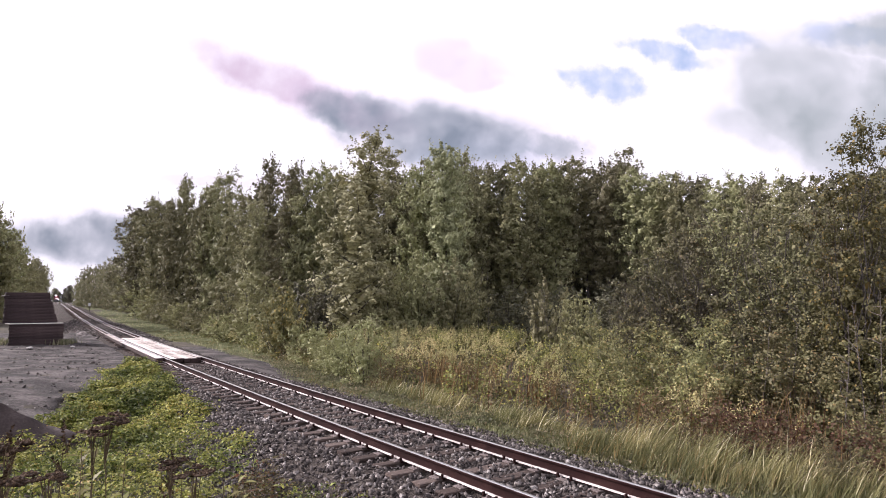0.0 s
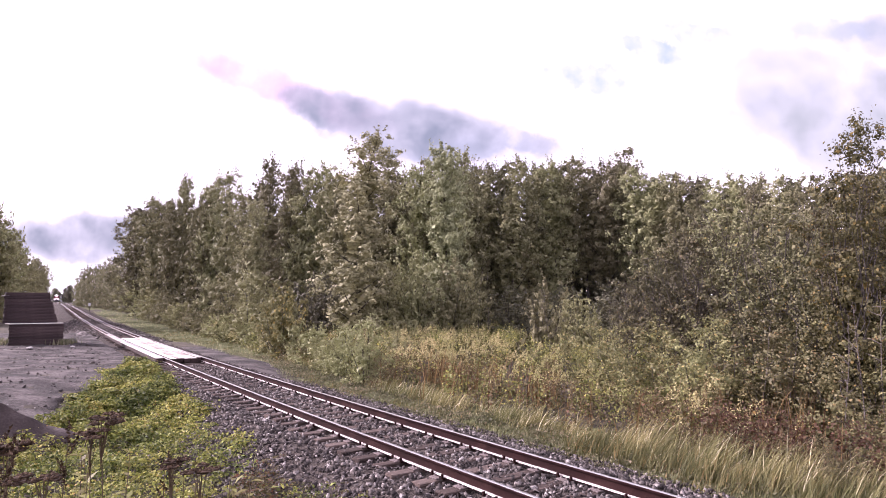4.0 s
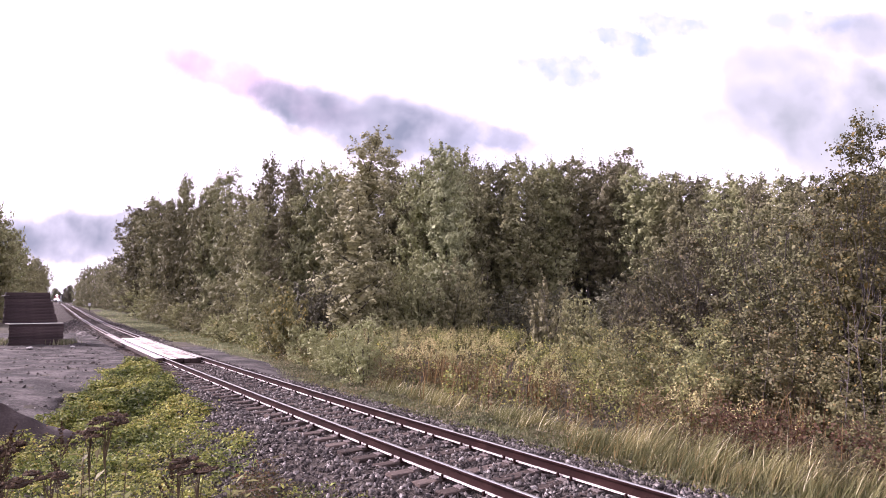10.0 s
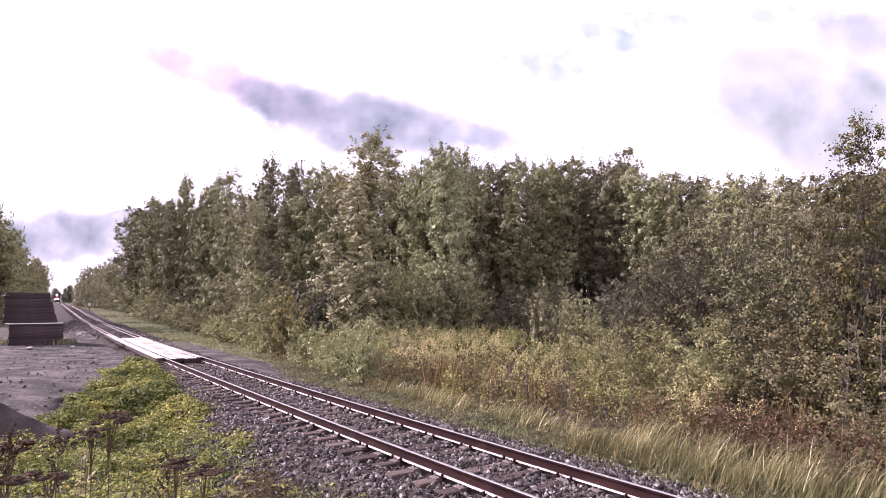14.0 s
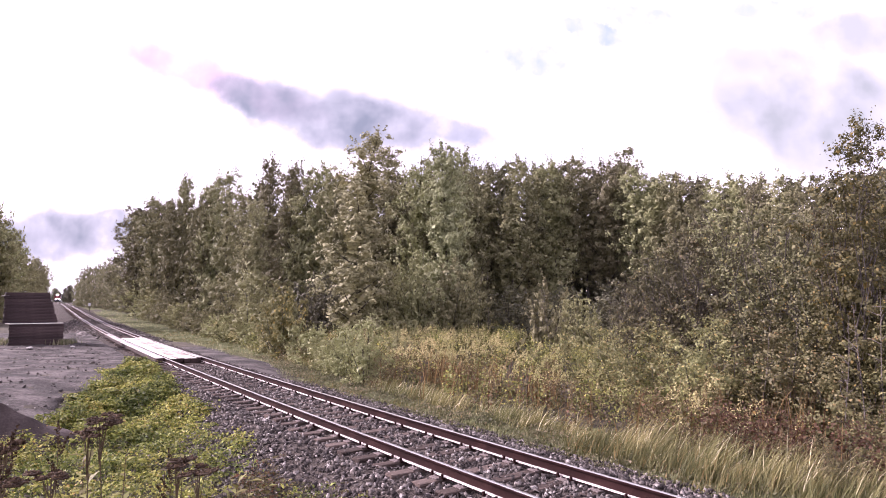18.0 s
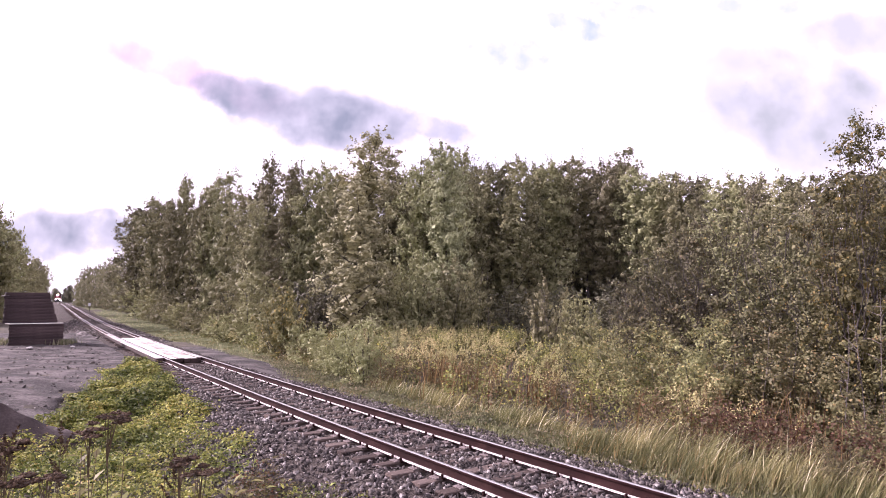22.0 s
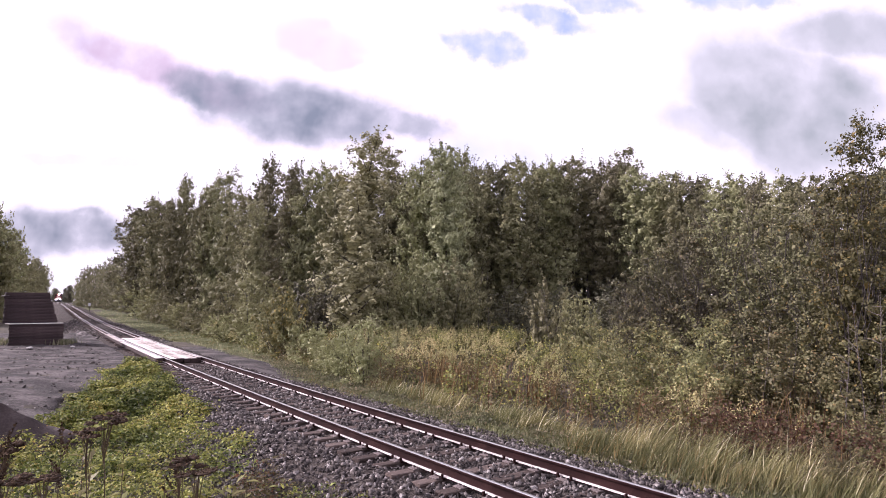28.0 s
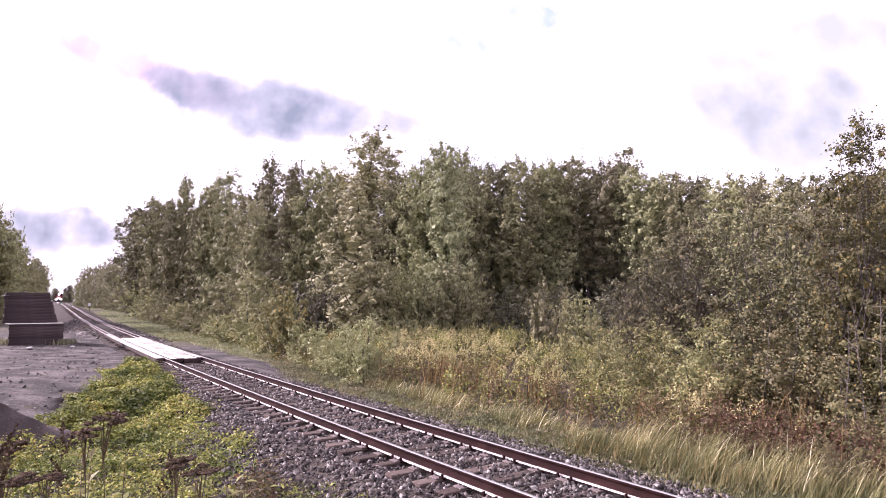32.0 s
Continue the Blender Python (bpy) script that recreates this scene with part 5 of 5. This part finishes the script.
# ---------------------------------------------------------------- train
P_RED, P_DARK, P_WHITE = plain("red_paint", (0.1, 0.01, 0.009), 0.45), plain("dark_frame", (0.02, 0.02, 0.022), 0.6), plain("white_stripe", (0.75, 0.75, 0.72), 0.5)
P_GLASS, P_LAMP = plain("dark_glass", (0.02, 0.025, 0.03), 0.08), plain("headlight_glow", (1.0, 0.95, 0.85), 0.3, emit=60)
loco = thing("locomotive", Matrix(), "red diesel locomotive approaching with its headlights lit", "locomotive")
part("frame", box(2.9, 18.5, 0.5, 0.05, (0, 9.4, 1.35)), loco, mat=P_DARK)
part("pilot", box(2.9, 0.35, 0.95, 0.06, (0, 0.1, 0.7)), loco, "dark snow plough pilot", P_DARK)
nose = part("nose", box(2.0, 2.0, 1.5, 0.16, (0, 1.7, 2.3), 2), loco, "low red nose with a white band", P_RED)
part("stripe", box(1.6, 0.03, 0.35, 0.005, (0, 0.69, 2.2)), nose, "white band", P_WHITE)
cab = part("cab", box(3.0, 2.4, 2.75, 0.12, (0, 3.8, 2.95), 2), loco, "red cab", P_RED)
part("roof", box(2.9, 2.5, 0.16, 0.06, (0, 3.8, 4.36)), cab, "dark cab roof", P_DARK)
for sx in (-0.95, 0.95):
    part("windscreen", box(0.75, 0.04, 0.62, 0.03, (sx, 2.58, 3.65)), cab, "dark windscreen pane", P_GLASS)
part("hood", box(1.9, 12.5, 2.3, 0.12, (0, 11.4, 2.75), 2), loco, "long dark engine hood", P_DARK)
for sx in (-0.22, 0.22):
    part("headlight", rod(0.17, 0.17, 0.1, 16, Matrix.Translation((sx, 2.53, 4.12)) @ pose(0, 0, 0, 90)), loco, "lit headlight", P_LAMP)
for sx in (-1.0, 1.0):
    part("ditch_light", rod(0.15, 0.15, 0.1, 16, Matrix.Translation((sx, -0.12, 1.45)) @ pose(0, 0, 0, 90)), loco, "lit ditch light", P_LAMP)
for y0 in (3.4, 14.8):
    bogie = part("bogie", box(2.3, 3.9, 0.4, 0.05, (0, y0, 0.62)), loco, "dark bogie", P_DARK)
    for dy in (-1.4, 0, 1.4):
        for sx in (-0.755, 0.755):
            part("wheel", rod(0.5, 0.5, 0.14, 24, Matrix.Translation((sx, y0 + dy, 0.5)) @ pose(0, 0, 0, 0, 90)), bogie, mat=P_DARK)


# ---------------------------------------------------------------- clouds
def cloud_material(name, blobs, thin, thick, wob, scale, seed):
    """Soft ragged cloud: blobs (x, y, half width, half height, turn, strength) in the sheet's own metres."""
    m, n, l = material(name)
    out, em = n.new("ShaderNodeOutputMaterial"), n.new("ShaderNodeEmission")
    clear, mix = n.new("ShaderNodeBsdfTransparent"), n.new("ShaderNodeMixShader")
    co = n.new("ShaderNodeTexCoord")
    warp = n.new("ShaderNodeTexNoise")
    warp.noise_dimensions = "4D"
    warp.inputs["W"].default_value = seed
    warp.inputs["Scale"].default_value, warp.inputs["Detail"].default_value, warp.inputs["Roughness"].default_value = scale, 7, 0.55
    l.new(co.outputs["Object"], warp.inputs["Vector"])
    mv = n.new("ShaderNodeVectorMath")
    mv.operation = "MULTIPLY_ADD"
    l.new(warp.outputs["Color"], mv.inputs[0])
    mv.inputs[1].default_value = (wob, 0, wob * 0.6)
    l.new(co.outputs["Object"], mv.inputs[2])
    total = None
    for x, z, rx, rz, turn, strength in blobs:
        mp = n.new("ShaderNodeMapping")
        mp.vector_type = "TEXTURE"
        mp.inputs["Location"].default_value = (x + wob / 2, 0, z + wob * 0.3)
        mp.inputs["Rotation"].default_value = (0, radians(turn), 0)
        mp.inputs["Scale"].default_value = (rx, 1e6, rz)
        l.new(mv.outputs[0], mp.inputs[0])
        ln = n.new("ShaderNodeVectorMath")
        ln.operation = "LENGTH"
        l.new(mp.outputs[0], ln.inputs[0])
        r = n.new("ShaderNodeMapRange")
        r.interpolation_type = "SMOOTHSTEP"
        r.inputs["From Min"].default_value, r.inputs["From Max"].default_value = 1.3, 0.5
        r.inputs["To Max"].default_value = strength
        l.new(ln.outputs["Value"], r.inputs[0])
        if total is None:
            total = r.outputs[0]
        else:
            mx = n.new("ShaderNodeMath")
            mx.operation = "MAXIMUM"
            l.new(total, mx.inputs[0])
            l.new(r.outputs[0], mx.inputs[1])
            total = mx.outputs[0]
    body = n.new("ShaderNodeTexNoise")
    body.inputs["Scale"].default_value, body.inputs["Detail"].default_value = scale * 1.7, 6
    l.new(co.outputs["Object"], body.inputs["Vector"])
    br = n.new("ShaderNodeMapRange")
    br.inputs["From Min"].default_value, br.inputs["From Max"].default_value = 0.3, 0.65
    br.inputs["To Min"].default_value = 0.55
    l.new(body.outputs["Fac"], br.inputs[0])
    dens = n.new("ShaderNodeMath")
    dens.operation = "MULTIPLY"
    l.new(total, dens.inputs[0])
    l.new(br.outputs[0], dens.inputs[1])
    r = ramp(n, [(0.0, thin), (0.6, thick)])
    l.new(dens.outputs[0], r.inputs[0])
    l.new(r.outputs[0], em.inputs["Color"])
    l.new(dens.outputs[0], mix.inputs[0])
    l.new(clear.outputs[0], mix.inputs[1])
    l.new(em.outputs[0], mix.inputs[2])
    l.new(mix.outputs[0], out.inputs[0])
    return m


def cloud(x0, x1, z0, z1, y, label, *look_of):
    v = np.array([(x0, 0, z0), (x1, 0, z0), (x1, 0, z1), (x0, 0, z1)])
    ob = new("backdrop", shell("backdrop", v, np.array([(0, 1, 2, 3)]), cloud_material("cloud", *look_of)))
    ob.location = (0, y, 0)
    return tagged(ob, label, "cloud", "drifting clouds", "structure")


PINK, GREY = (0.688, 0.548, 0.666), (0.195, 0.23, 0.265)
grey_cloud = cloud(-2600, 1800, 400, 1600, 3000, "long grey-violet cloud with a pink fringe",
                   [(-330, 905, 620, 170, 5, 1.0), (-760, 1010, 380, 140, 18, 0.95), (130, 880, 300, 75, 14, 0.8), (-640, 860, 330, 60, 12, 0.6)],
                   PINK, GREY, 420, 0.0028, 1.0)
# the upper-left blobs also imitate a pink glow of lens flare
pink_cloud = cloud(-2400, 900, 600, 1700, 3010, "faint pink wisps of cloud with lens flare mixed in",
                   [(-1180, 1190, 520, 120, 22, 0.72), (-860, 1070, 360, 110, 22, 0.7), (-260, 1290, 280, 140, 12, 0.45), (-170, 1190, 140, 60, 0, 0.45), (-1580, 660, 300, 40, 0, 0.3), (-1250, 640, 200, 40, 0, 0.3)],
                   (0.666, 0.518, 0.622), (0.429, 0.296, 0.385), 380, 0.003, 4.0)
low_cloud = cloud(-3400, -900, 80, 620, 3020, "bank of blue-grey cloud low over the track",
                  [(-1900, 330, 620, 130, 0, 1.0), (-1650, 400, 160, 60, 0, 0.85), (-2300, 300, 300, 100, 0, 0.9)],
                  (0.666, 0.622, 0.666), (0.22, 0.25, 0.28), 330, 0.0034, 7.0)
side_cloud = cloud(700, 3000, 500, 1700, 3030, "broad soft grey cloud above the willows",
                   [(1950, 1020, 620, 400, 20, 1.0), (1500, 900, 300, 130, 20, 0.6), (2300, 1400, 500, 150, 0, 0.8)],
                   (0.68, 0.64, 0.68), (0.33, 0.365, 0.365), 520, 0.0022, 12.0)
blue_gap = cloud(-600, 2600, 1000, 1800, 3040, "gap of pale blue sky between clouds",
                 [(560, 1240, 240, 90, 15, 0.75), (880, 1390, 260, 80, 10, 0.8), (1900, 1500, 300, 80, 0, 0.7), (1150, 1480, 260, 60, 10, 0.7)],
                 (0.548, 0.592, 0.651), (0.252, 0.363, 0.533), 520, 0.005, 20.0)


# ---------------------------------------------------------------- what moves
def motions():
    # clouds drift to the left, the low bank slowest
    for ob, vx, vz in ((grey_cloud, -25.5, 4.0), (pink_cloud, -26.0, 4.0), (low_cloud, -12.5, 0.9), (side_cloud, -9.0, 0.5), (blue_gap, -22.0, 7.0)):
        y = ob.location.y
        walk(ob, [(t, pose(vx * (t - 13), y, vz * (t - 13))) for t in (0.0, 8.0, 16.0, 24.0, 32.0)])
    # the train comes on slowly
    rows = []
    for t, v in ((0.0, 395), (7.0, 375), (14.0, 352), (20.0, 331), (25.0, 314), (32.0, 290)):
        x, y = place(v, 0)
        dx, dy = line_way(v)
        rows.append((t, pose(float(x), float(y), float(rail_z(v)), 0, 0, math.degrees(math.atan2(-dx, dy)))))
    walk(loco, rows)
    # stalks and the thin willow sway in the wind
    r = random.Random(5)
    for ob, amount in [(k, 1.8) for k in TANSY + DOCKS] + [(swayer, 0.35)]:
        base = ob.matrix_basis.copy()
        size = base.to_scale()
        loc, q, _ = base.decompose()
        flat = Matrix.LocRotScale(loc, q, None)
        rows, t = [], 0.0
        while t < 31.4:
            rows.append((t, flat @ pose(0, 0, 0, r.uniform(-amount, amount), r.uniform(-amount, amount), 0)))
            t += r.uniform(0.6, 1.2)
        rows.append((32.0, flat))
        walk(ob, rows)


motions()
